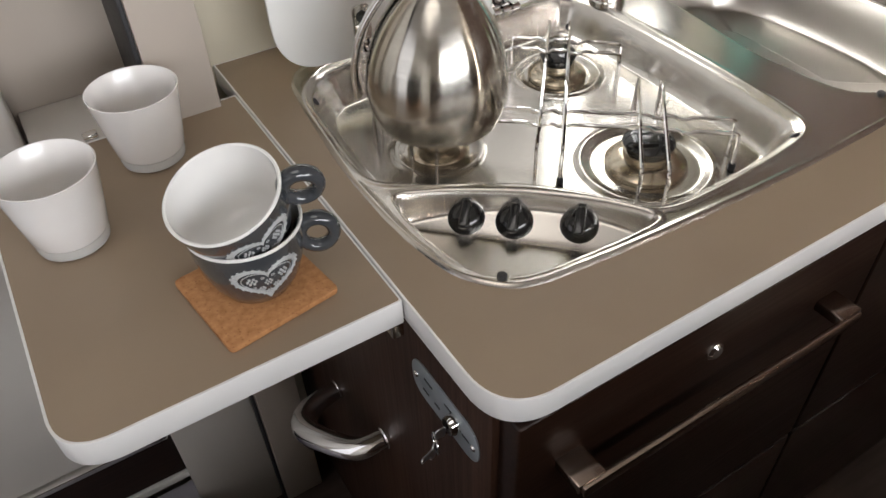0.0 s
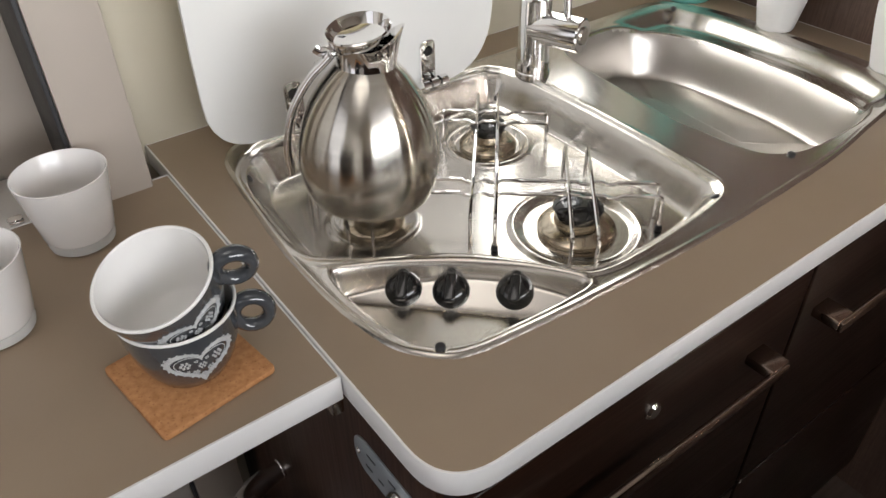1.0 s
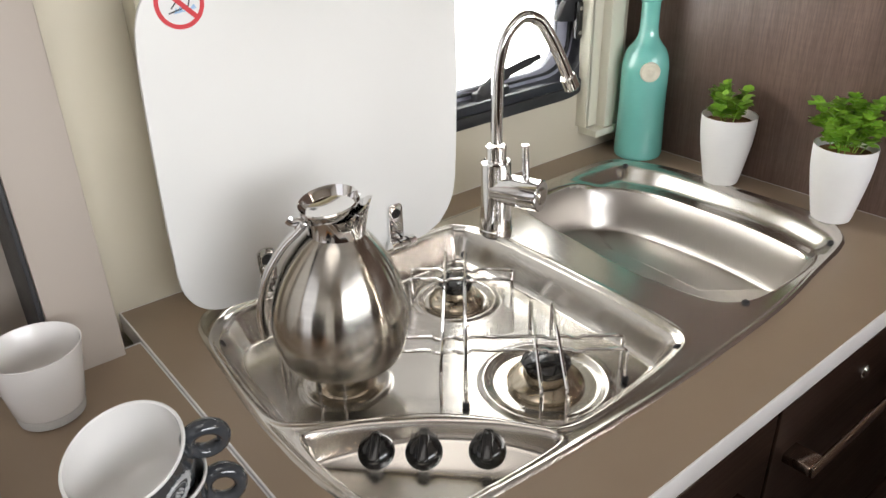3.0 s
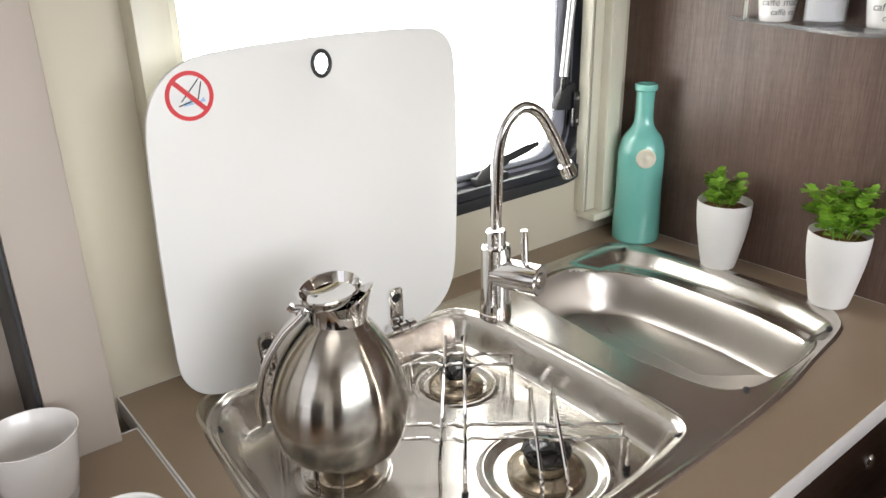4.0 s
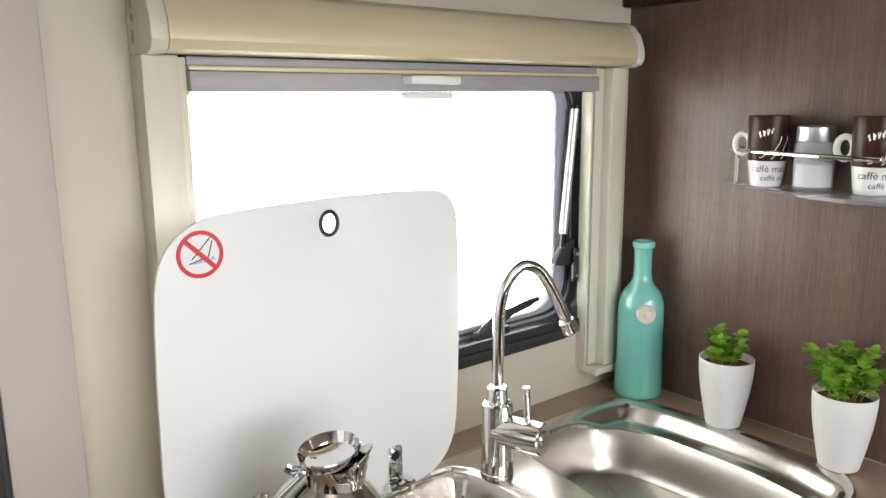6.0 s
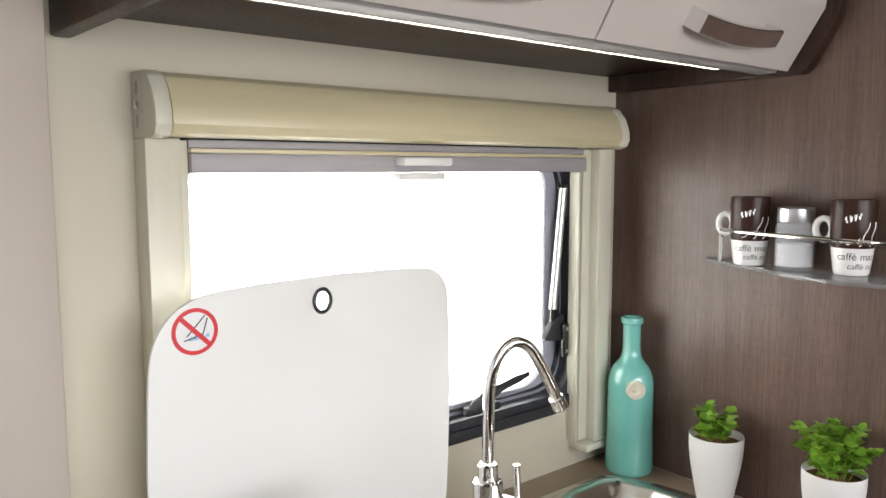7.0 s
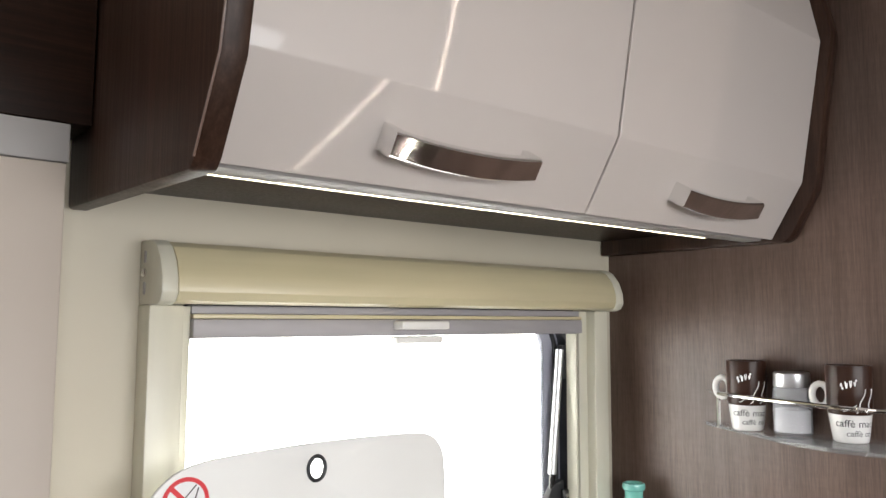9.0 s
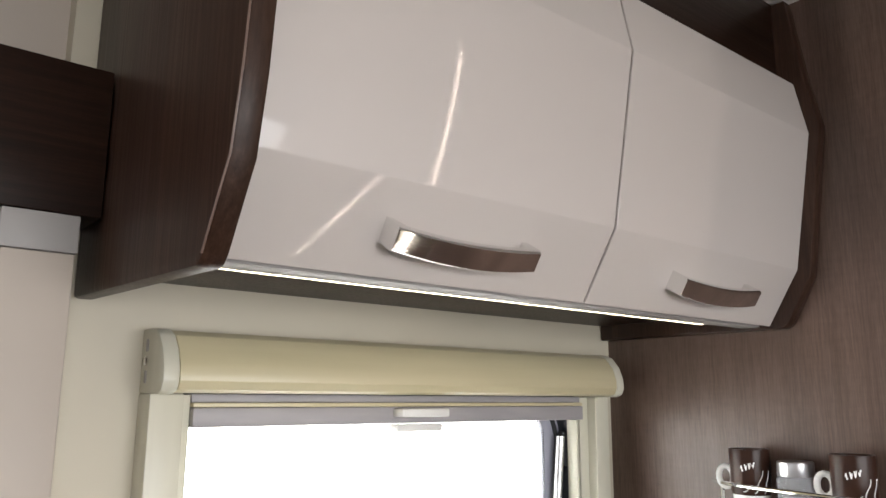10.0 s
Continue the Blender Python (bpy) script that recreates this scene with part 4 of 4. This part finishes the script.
part("pull_tab", box(0.470, 0.565, 0.458, 0.485, 1.504, 1.517, 0.003), WHITE_PLASTIC, rail, "white plastic pull tab")
part("pull_tab", box(0.466, 0.557, 0.466, 0.488, 1.482, 1.4935, 0.003), WHITE_PLASTIC, rail, "white plastic pull tab")

# ---- overhead cabinet ----
cab = thing("overhead_cabinet", "overhead cabinet with glossy taupe doors and dark wood sides", "cabinet")
FACE = [(0.147, 1.656), (0.091, 1.748), (0.052, 1.978), (0.071, 2.074)]


def offset_profile(f, d):
    out = []
    for i, (y, z) in enumerate(f):
        a, b = f[max(0, i - 1)], f[min(len(f) - 1, i + 1)]
        ty, tz = b[0] - a[0], b[1] - a[1]
        k = math.hypot(ty, tz)
        out.append((y + d * tz / k, z - d * ty / k))
    return out


inner_face = offset_profile(FACE, 0.018)


def cabinet_door(x0, x1):
    bm = extruded(FACE + inner_face[::-1], x0, x1, 0.0016)
    return part("door", bm, GLOSS, cab, "glossy taupe faceted door", angle=12)


def bow_handle(door, xc):
    """Flat chrome bow that stands off the lower facet."""
    t = Vector((0, FACE[1][0] - FACE[0][0], FACE[1][1] - FACE[0][1])).normalized()
    n = Vector((0, -t.z, t.y))
    c = Vector((xc, FACE[0][0], FACE[0][1])) + t * 0.053
    bm = bmesh.new()
    rows = []
    N = 24
    for i in range(N + 1):
        f = i / N * 2 - 1
        x = f * 0.101
        lift = 0.032 - 0.004 * f * f
        half = 0.0150 - 0.001 * f * f
        drop = -0.006 * (1 - f * f)
        inner = -0.001 if abs(f) > 0.88 else lift - 0.011
        loop = []
        for s, w in ((-half, inner), (-half, lift - 0.004), (-half + 0.003, lift), (half - 0.003, lift), (half, lift - 0.004), (half, inner)):
            loop.append(bm.verts.new(c + Vector((x, 0, 0)) + t * (s + drop) + n * w))
        rows.append(loop)
    for a, b in zip(rows, rows[1:]):
        for k in range(6):
            bm.faces.new((a[k], b[k], b[(k + 1) % 6], a[(k + 1) % 6]))
    bm.faces.new(rows[0][::-1])
    bm.faces.new(rows[-1])
    part("handle", bm, CHROME, door, "curved chrome bow handle", angle=50)


d1 = cabinet_door(0.0275, 0.529)
d2 = cabinet_door(0.533, 1.019)
bow_handle(d1, 0.289)
bow_handle(d2, 0.787)
lp_ = [(0.124, 1.642), (0.113, 1.652), (0.067, 1.728), (0.052, 1.800), (0.030, 1.985), (0.050, 2.10), (0.066, ZC - 0.003), (YW - 0.003, ZC - 0.003), (YW - 0.003, 1.652)]
part("side_panel", extruded(lp_, 0.0, 0.0255, 0.005), WOOD, cab, "dark wood-grain side panel")
# highlight on the panel's front bevel, drawn as a thin lighter brown tube
part("edge_trim", tube([(-0.0004, y - 0.001, z) for y, z in lp_[1:7]], 0.0011, 6), EDGE_GLINT, cab, "thin lighter line drawn as the edge highlight")
rp_ = [(0.128, 1.652), (0.116, 1.660), (0.073, 1.736), (0.036, 1.990), (0.053, 2.072), (0.077, ZC - 0.003), (YW - 0.003, ZC - 0.003), (YW - 0.003, 1.652)]
part("side_panel", extruded(rp_, 1.022, XW - 0.001, 0.003), WOOD, cab, "dark wood-grain side panel")
part("bottom_panel", box(0.0265, 1.021, 0.190, YW - 0.003, 1.682, 1.697, 0.001), WOOD, cab)
part("rail_profile", box(0.0265, 1.021, 0.166, 0.200, 1.6565, 1.6815, 0.002), GREY, cab, "grey aluminium light rail")
part("fascia", box(0.033, 1.021, 0.100, 0.118, 2.060, ZC - 0.003, 0.001), WOOD_X_SHADED, cab, "dark wood fascia")
led = thing("led_strip", "white LED strip under the overhead cabinet", "light strip")
part("diffuser", box(0.046, 0.905, 0.2035, 0.2060, 1.6562, 1.6567, 0.0001), LED, led)
part("channel", box(0.042, 0.910, 0.2005, 0.2150, 1.6568, 1.6815, 0.001), GREY, led)

# upright light strip across the room, mirrored in the doors
post_l = thing("light_column", "slim upright light strip on a wooden post", "light strip")
part("post", box(1.195, 1.245, -1.260, -1.212, 0.0, ZC - 0.002, 0.002), WOOD, post_l)
part("diffuser", box(1.212, 1.220, -1.2115, -1.206, 0.02, ZC - 0.01, 0.001), CEILING_LED, post_l)

# unseen glowing panel, added where the sloping control panel mirrors the ceiling
fill_panel = thing("ceiling_fill", "unseen glowing ceiling panel added to brighten the steel control panel", "ceiling light")
part("frame", slab(rounded([(-0.82, -0.62), (-0.03, -0.62), (-0.03, 0.04), (-0.82, 0.04)], 0.03, 6), 0.012, pose(0, 0, ZC - 0.001)), ALU, fill_panel)
part("diffuser", slab(rounded([(-0.80, -0.60), (-0.05, -0.60), (-0.05, 0.02), (-0.80, 0.02)], 0.025, 6), 0.004, pose(0, 0, ZC - 0.0135)), CEILING_FILL, fill_panel)

# ---- entrance side ----
pst = thing("wall_post", "cream wall post beside the entrance", "post")
part("board", box(-0.100, -0.026, 0.414, 0.549, 0.0, 1.690, 0.002), POST, pst)
part("cap", box(-0.104, -0.024, 0.411, 0.549, 1.6905, 1.734, 0.002), GREY, pst, "grey cover cap")
part("cap_return", box(-0.40, -0.1045, 0.414, 0.549, 1.700, 1.734, 0.002), PALE, pst)
part("seal", box(-0.106, -0.101, 0.418, 0.549, 0.0, 1.689, 0.0005), RUBBER, pst, "dark rubber seal")
setting("beam", box(-1.2, -0.002, 0.412, 0.549, 1.735, 1.915, 0.002), WOOD_X_SHADED, "dark wood beam over the entrance", "beam")
door = thing("entrance_door", "pale grey entrance door with metal bottom trim", "door")
part("leaf", box(-1.10, -0.252, 0.470, 0.548, 0.302, 1.699, 0.012, 4), PALE, door)
part("trim", box(-1.10, -0.252, 0.462, 0.500, 0.288, 0.3015, 0.003), CHROME, door, "chrome bottom trim")
part("latch", box(-0.190, -0.172, 0.432, 0.446, 0.885, 0.905, 0.003), CHROME, door, "small chrome latch")
low = thing("entrance_cupboard", "pale grey low cupboard with a ledge beside the entrance", "cupboard")
part("body", box(-0.246, -0.1065, 0.432, 0.549, 0.0, 0.885, 0.003), PALE, low)
part("ledge", box(-0.247, -0.1065, 0.430, 0.549, 0.8855, 0.899, 0.003), PALE, low)
step = thing("entrance_step", "grey entrance step tray below a dark riser", "step")
part("riser", box(-1.10, -0.2465, 0.480, 0.549, 0.165, 0.287), WOOD_X_SHADED, step, "dark brown riser")
part("edge_trim", box(-1.10, -0.2465, 0.470, 0.4795, 0.150, 0.166, 0.002), WHITE_PLASTIC, step, "pale edging")
part("tray", box(-1.10, -0.2465, 0.10, 0.4695, 0.001, 0.140, 0.004), LILAC, step, "grey moulded tray")

# ---- things on the flap ----


def glass_cup(x, y, turn):
    g = thing("candle_glass", "white opal glass tumbler with a thick clear foot", "glass", "opal glasses on the flap", pose(x, y - 0.003, TOPZ - 0.0003, 0, 0, turn) @ Matrix.Diagonal((1.05, 1.05, 1.03, 1)))
    part("bowl", lathe([(0, 0.0130), (0.0335, 0.0125), (0.0358, 0.016), (0.0405, 0.045), (0.0465, 0.085), (0.0472, 0.0865), (0.0462, 0.0870), (0.0448, 0.085), (0.0388, 0.045), (0.0345, 0.020), (0, 0.018)], 56), OPAL, g)
    part("foot", lathe([(0, 0.0005), (0.0315, 0.0005), (0.0335, 0.002), (0.0346, 0.0080), (0.0336, 0.0122), (0, 0.0127)], 48), FOOT_GLASS, g, "thick clear glass foot")
    return g


glass_cup(-0.128, 0.358, 0)
glass_cup(-0.238, 0.260, 40)

coaster = thing("coaster", "square cork coaster with rounded corners", "coaster")
cl, cf = Vector((-0.173, 0.135)), Vector((-0.157, 0.024))
cr = Vector((-0.046, 0.040))
cb = cl + (cr - cf)
part("cork", slab(rounded([cf, cr, cb, cl], 0.006, 5), 0.0065, pose(0, 0, TOPZ + 0.006), 0.0012), CORK, coaster)

CUP = [(0.031, 0.0), (0.034, 0.002), (0.0415, 0.016), (0.0470, 0.034), (0.0500, 0.052), (0.0515, 0.070)]


def cup_radius(z):
    for (r0, z0), (r1, z1) in zip(CUP, CUP[1:]):
        if z <= z1:
            return r0 + (r1 - r0) * (z - z0) / (z1 - z0)
    return CUP[-1][0]


def heart(t, s):
    """Heart curve in angle and height round its middle."""
    x = 16 * math.sin(t) ** 3
    y = 13 * math.cos(t) - 5 * math.cos(2 * t) - 2 * math.cos(3 * t) - math.cos(4 * t)
    return x * s / 16, (y + 2) * s / 16 * 0.80


def heart_print(angle, zc, size):
    """Lace heart as thin raised glaze on the cup wall."""
    def on(u, v):
        z = zc + v
        r = cup_radius(z) + 0.0005
        a = angle + u / 0.047
        return Vector((r * math.cos(a), r * math.sin(a), z))
    bm = bmesh.new()
    for k, rad in ((0.97, 0.0007), (0.93, 0.0007), (0.89, 0.0007), (0.85, 0.0006), (0.74, 0.0004)):
        tube([on(*heart(2 * math.pi * i / 48, size * k)) for i in range(48)], rad, 5, True, bm=bm)

    def dot(u, v, r):
        own = bmesh.new()
        bmesh.ops.create_icosphere(own, subdivisions=1, radius=r, matrix=Matrix.Translation(on(u, v)))
        merge(bm, own)

    for i in range(36):
        dot(*heart(2 * math.pi * (i + 0.5) / 36, size), 0.0013)
        dot(*heart(2 * math.pi * i / 36, size * 0.845), 0.0008)
    q = size / 0.030
    for fu, fv, r in ((-0.0135, 0.006, 0.0048), (0.0135, 0.006, 0.0048), (0.0, 0.001, 0.0038), (-0.0065, -0.0065, 0.0034), (0.0070, -0.0065, 0.0036), (0.0, -0.0125, 0.0028), (-0.0195, 0.0, 0.0020), (0.0195, 0.0, 0.0020), (-0.0045, 0.008, 0.0018), (0.0045, 0.008, 0.0018), (-0.0125, -0.003, 0.0016), (0.0130, -0.003, 0.0016)):
        for k in range(6):
            a = 2 * math.pi * k / 6
            dot(fu * q + r * 0.72 * math.cos(a), fv * q + r * 0.72 * math.sin(a), r * 0.30)
        dot(fu * q, fv * q, r * 0.26)
    return bm


def tea_cup(m, heart_angle, handle_angle, which):
    c = thing("tea_cup", which, "cup", "stacked tea cups", m)
    outer_p = [(0, 0.001), (0.028, 0.001), (0.029, 0.0)] + CUP
    part("outside", lathe(outer_p + [(0.0505, 0.0703), (0.0500, 0.066)], 64), SLATE, c, "dark slate grey glaze")
    part("inside", lathe([(0.0518, 0.0696), (0.0519, 0.0712), (0.0505, 0.0722)] + [(q.x, q.z) for q in curve_points([(0.0488, 0, 0.0712), (0.0472, 0, 0.052), (0.0440, 0, 0.034), (0.0385, 0, 0.019), (0.030, 0, 0.0095), (0.018, 0, 0.0055), (0.008, 0, 0.0046)], 4)] + [(0, 0.0045)], 64), CERAMIC, c, "white glazed inside and rim")
    part("lace_heart", heart_print(heart_angle, 0.037, 0.0300), LACE, c, "pale lace heart print")
    ca, sa = math.cos(handle_angle), math.sin(handle_angle)
    hp_ = []
    for i in range(22):
        a = math.pi * (1.18 - 2.36 * i / 21)
        hp_.append((0.0615 + 0.0155 * math.cos(a), 0.0475 + 0.0165 * math.sin(a)))
    part("handle", tube([(r * ca, r * sa, z) for r, z in hp_], 0.0062, 14, flat=1.25), SLATE, c, "round ring handle")
    return c


base_c = Vector((-0.104, 0.092, TOPZ + 0.0063))
tea_cup(Matrix.Translation(base_c), math.atan2(-0.50, -0.02), math.atan2(-0.36, 0.93), "slate grey tea cup with lace heart on a cork coaster")
ax = Vector((-0.27, -0.17, 0.93)).normalized()
tea_cup(at(Vector((-0.096, 0.101, 0.949)), ax), math.atan2(-0.50, 0.05), math.atan2(-0.30, 0.95), "slate grey tea cup tilted inside another cup")

# ---- by the sink ----
bottle = thing("bottle", "turquoise glazed ceramic bottle standing by the sink", "bottle")
bpf = curve_points([(0.040, 0, 0.0), (0.0435, 0, 0.006), (0.0435, 0, 0.03), (0.0415, 0, 0.10), (0.0415, 0, 0.16), (0.0405, 0, 0.185), (0.034, 0, 0.208), (0.022, 0, 0.225), (0.0165, 0, 0.243), (0.0160, 0, 0.285), (0.0165, 0, 0.296)], 5)
part("body", lathe([(0, 0.0)] + [(p.x, p.z) for p in bpf] + [(0.0195, 0.298), (0.0205, 0.303), (0.0195, 0.309), (0.0165, 0.310), (0.0125, 0.307), (0.0120, 0.26), (0, 0.25)], 56, pose(1.0, 0.427, TOPZ) @ Matrix.Diagonal((1.07, 1.07, 1.0, 1))), TEAL, bottle)
vd = Vector((-0.66, -0.76, 0)).normalized()
mc = Vector((1.0, 0.427, 1.075)) + vd * 0.0445
md = part("medallion", lathe([(0, 0.003), (0.006, 0.003), (0.008, 0.0018), (0.0125, 0.0022), (0.015, 0.004), (0.0175, 0.0035), (0.0185, 0.0), (0.0185, -0.006), (0, -0.006)], 32, at(mc, vd)), MEDAL, bottle, "round cream pressed medallion")
part("boss", lathe([(0, 0.0035), (0.003, 0.003), (0.005, 0.0), (0, 0)], 16, at(mc + vd * 0.002, vd)), MEDAL, md)


def plant(x, y, seed, low, spread, count, size, label):
    rnd = random.Random(seed)
    p = thing("potted_plant", label, "potted plant", "plants by the sink", pose(x, y, TOPZ + 0.0035))
    pot = curve_points([(0.0285, 0, 0.0), (0.0305, 0, 0.003), (0.037, 0, 0.035), (0.0435, 0, 0.072), (0.0465, 0, 0.100), (0.0470, 0, 0.122)], 4)
    part("pot", lathe([(0, 0.0)] + [(q.x, q.z) for q in pot] + [(0.0467, 0.1232), (0.0448, 0.1225), (0.0438, 0.100), (0.041, 0.085), (0, 0.085)], 48), POT, p, "tapered white ceramic pot")
    part("soil", lathe([(0, 0.114), (0.030, 0.112), (0.0432, 0.109), (0.042, 0.100), (0, 0.100)], 32), SOIL, p, "dry brown moss")
    stems, leaves = bmesh.new(), bmesh.new()
    for _ in range(count):
        a, r = rnd.uniform(0, 2 * math.pi), spread * math.sqrt(rnd.random())
        tipv = Vector((r * math.cos(a), r * math.sin(a), 0.118 + (low + rnd.uniform(-0.3, 1) * low) * (1.15 - 0.5 * r / spread)))
        root = Vector((tipv.x * 0.35, tipv.y * 0.35, 0.108))
        mid = (root + tipv) / 2 + Vector((0, 0, 0.008))
        path = curve_points([root, mid, tipv], 5)
        tube(path, 0.0007, 5, bm=stems)
        for k, node in enumerate(path[3:]):
            for side in range(3 if k < len(path) - 4 else 5):
                az = rnd.uniform(0, 2 * math.pi)
                el = rnd.uniform(-0.2, 0.9)
                d = Vector((math.cos(az) * math.cos(el), math.sin(az) * math.cos(el), math.sin(el)))
                L = size * rnd.uniform(0.7, 1.25)
                s = d.cross(Vector((0, 0, 1))).normalized()
                up = s.cross(d)
                W = L * rnd.uniform(0.40, 0.52)
                q = [node + d * 0.001, node + d * L * 0.35 + s * W + up * L * 0.06, node + d * L * 0.72 + s * W * 0.85 + up * L * 0.05,
                     node + d * L - up * L * 0.05, node + d * L * 0.72 - s * W * 0.85 + up * L * 0.05, node + d * L * 0.35 - s * W + up * L * 0.06]
                c1, c2 = node + d * L * 0.35 - up * L * 0.03, node + d * L * 0.72 - up * L * 0.04
                v = [leaves.verts.new(w) for w in q + [c1, c2]]
                for f in ((0, 1, 6), (1, 2, 7, 6), (2, 3, 7), (0, 6, 5), (6, 7, 4, 5), (7, 3, 4)):
                    leaves.faces.new([v[i] for i in f])
    part("stems", stems, LEAF, p)
    ob = part("foliage", leaves, LEAF, p, "small fresh green leaves")
    ob["kind"] = "stuff"
    return p


plant(0.992, 0.234, 3, 0.033, 0.048, 11, 0.0165, "white pot with a round-leaved green plant")
plant(0.985, 0.027, 8, 0.052, 0.062, 22, 0.0165, "white pot with a bushy small-leaved plant")

# ---- shelf with cups on the partition ----
shelf = thing("acrylic_shelf", "clear acrylic spice shelf with a chrome rail", "shelf")
SZ = 1.336
sh = rounded([(XW - 0.0005, -0.100), (XW - 0.0005, 0.303), (1.035, 0.288), (0.985, 0.190), (0.936, 0.100), (0.914, 0.020), (0.922, -0.045)], [0, 0.004, 0.02, 0.05, 0.05, 0.03, 0.01], 6)
part("plate", slab(sh, 0.006, pose(0, 0, SZ), 0.001), ACRYLIC, shelf)
rl = curve_points([(XW - 0.001, 0.294, 1.392), (1.012, 0.264, 1.393), (0.980, 0.218, 1.394), (0.958, 0.146, 1.394), (0.936, 0.060, 1.394), (0.923, 0.0, 1.394), (0.927, -0.045, 1.394), (0.965, -0.080, 1.394), (XW - 0.001, -0.098, 1.394)], 8)
part("rail", tube(rl, 0.0036, 10), CHROME, shelf, "bent chrome guard rail")
for px_, py_ in ((1.000, 0.244), (0.970, -0.082)):
    part("rail_post", tube([(px_, py_, SZ), (px_, py_, 1.392)], 0.0032, 8), CHROME, shelf)


def text_mesh(word, size):
    cu = bpy.data.curves.new("word", "FONT")
    cu.body, cu.size, cu.align_x, cu.extrude = word, size, "CENTER", 0.0
    ob = bpy.data.objects.new("word", cu)
    me = bpy.data.meshes.new_from_object(ob)
    bpy.data.objects.remove(ob)
    bpy.data.curves.remove(cu)
    bm = bmesh.new()
    bm.from_mesh(me)
    bpy.data.meshes.remove(me)
    return bm


def wrap(bm, r_of_z, a0, z0, lift=0.0004):
    """Bend flat artwork round a turned wall; its middle faces the angle a0."""
    for v in bm.verts:
        z = z0 + v.co.y
        r = r_of_z(z) + lift
        a = a0 + v.co.x / r
        v.co = Vector((r * math.cos(a), r * math.sin(a), z))
    return bm


def coffee_cup(x, y, turn):
    c = thing("coffee_cup", "small white and brown coffee cup with lettering", "cup", "cups on the acrylic shelf", pose(x, y, SZ + 0.0005, 0, 0, turn))
    rz = lambda z: 0.0250 + 0.0055 * min(1, z / 0.042)
    part("lower_body", lathe([(0, 0.0), (0.0235, 0.0), (0.0250, 0.002)] + [(rz(z), z) for z in (0.01, 0.02, 0.03, 0.042)] + [(0, 0.0422)], 48), CERAMIC, c, "white glazed lower half")
    part("upper_body", lathe([(0.028, 0.0412), (0.0308, 0.0424), (0.0318, 0.047), (0.0327, 0.112), (0.0322, 0.1155), (0.0307, 0.1155), (0.0299, 0.109), (0.0290, 0.05), (0, 0.0485)], 48), BROWN, c, "brown glazed upper half")
    face = math.atan2(-0.76, -0.98) - radians(turn)
    part("lettering", wrap(text_mesh("caffè mac", 0.0155), rz, face - 0.02, 0.0245), INK, c, "black printed lettering")
    part("lettering", wrap(text_mesh("caffè co", 0.0125), rz, face + 0.22, 0.0105), INK, c, "black printed lettering")
    for k, (a, z, b) in enumerate(((-0.55, 0.048, 0.0), (0.0, 0.046, 0.45), (0.50, 0.046, 0.85))):
        pts = []
        for i in range(14):
            f = i / 13
            an, zz = face + a + (b - a) * f + 0.05 * math.sin(f * 9), z + (0.036 if k else 0.010) * f ** 1.4
            pts.append((0.0324 * math.cos(an), 0.0324 * math.sin(an), zz))
        part("swirl", tube(pts, 0.0009, 6), CERAMIC, c, "white painted swirl")
    for i in range(4):
        an = face - 0.62 + 0.19 * i
        pts = [(0.0326 * math.cos(an + 0.10 * q), 0.0326 * math.sin(an + 0.10 * q), 0.085 + 0.002 * i + 0.005 * math.sin(q * 6 + i)) for q in np.linspace(0, 1, 8)]
        part("script_bar", tube(pts, 0.0010, 6), CERAMIC, c, "white painted script")
    ha = radians(102) - radians(turn)
    hp_ = []
    for i in range(18):
        a = math.pi * (1.15 - 2.3 * i / 17)
        hp_.append(((0.041 + 0.012 * math.cos(a)) * math.cos(ha), (0.041 + 0.012 * math.cos(a)) * math.sin(ha), 0.068 + 0.017 * math.sin(a)))
    part("handle", tube(hp_, 0.0045, 12, flat=1.2), CERAMIC, c, "cream ring handle")
    return c


coffee_cup(1.004, 0.193, 0)
coffee_cup(1.004, 0.026, 0)
jar = thing("glass_jar", "small glass jar of white granules with steel lid", "jar")
JR = pose(1.004, 0.115, SZ + 0.0005)
part("glass", lathe([(0, 0.0), (0.027, 0.0), (0.0295, 0.003), (0.0300, 0.070), (0.028, 0.076), (0.026, 0.077), (0.026, 0.072), (0.0275, 0.068), (0.0270, 0.005), (0, 0.004)], 40, JR), JAR_GLASS, jar)
part("granules", lathe([(0, 0.0045), (0.0262, 0.0050), (0.0264, 0.040), (0.020, 0.042), (0, 0.043)], 36, JR), SALT, jar, "white granules filling half the jar")
part("lid", lathe([(0, 0.100), (0.026, 0.100), (0.028, 0.098), (0.0285, 0.078), (0.0275, 0.076), (0, 0.0765)], 36, JR), ALU, jar, "brushed steel screw lid")
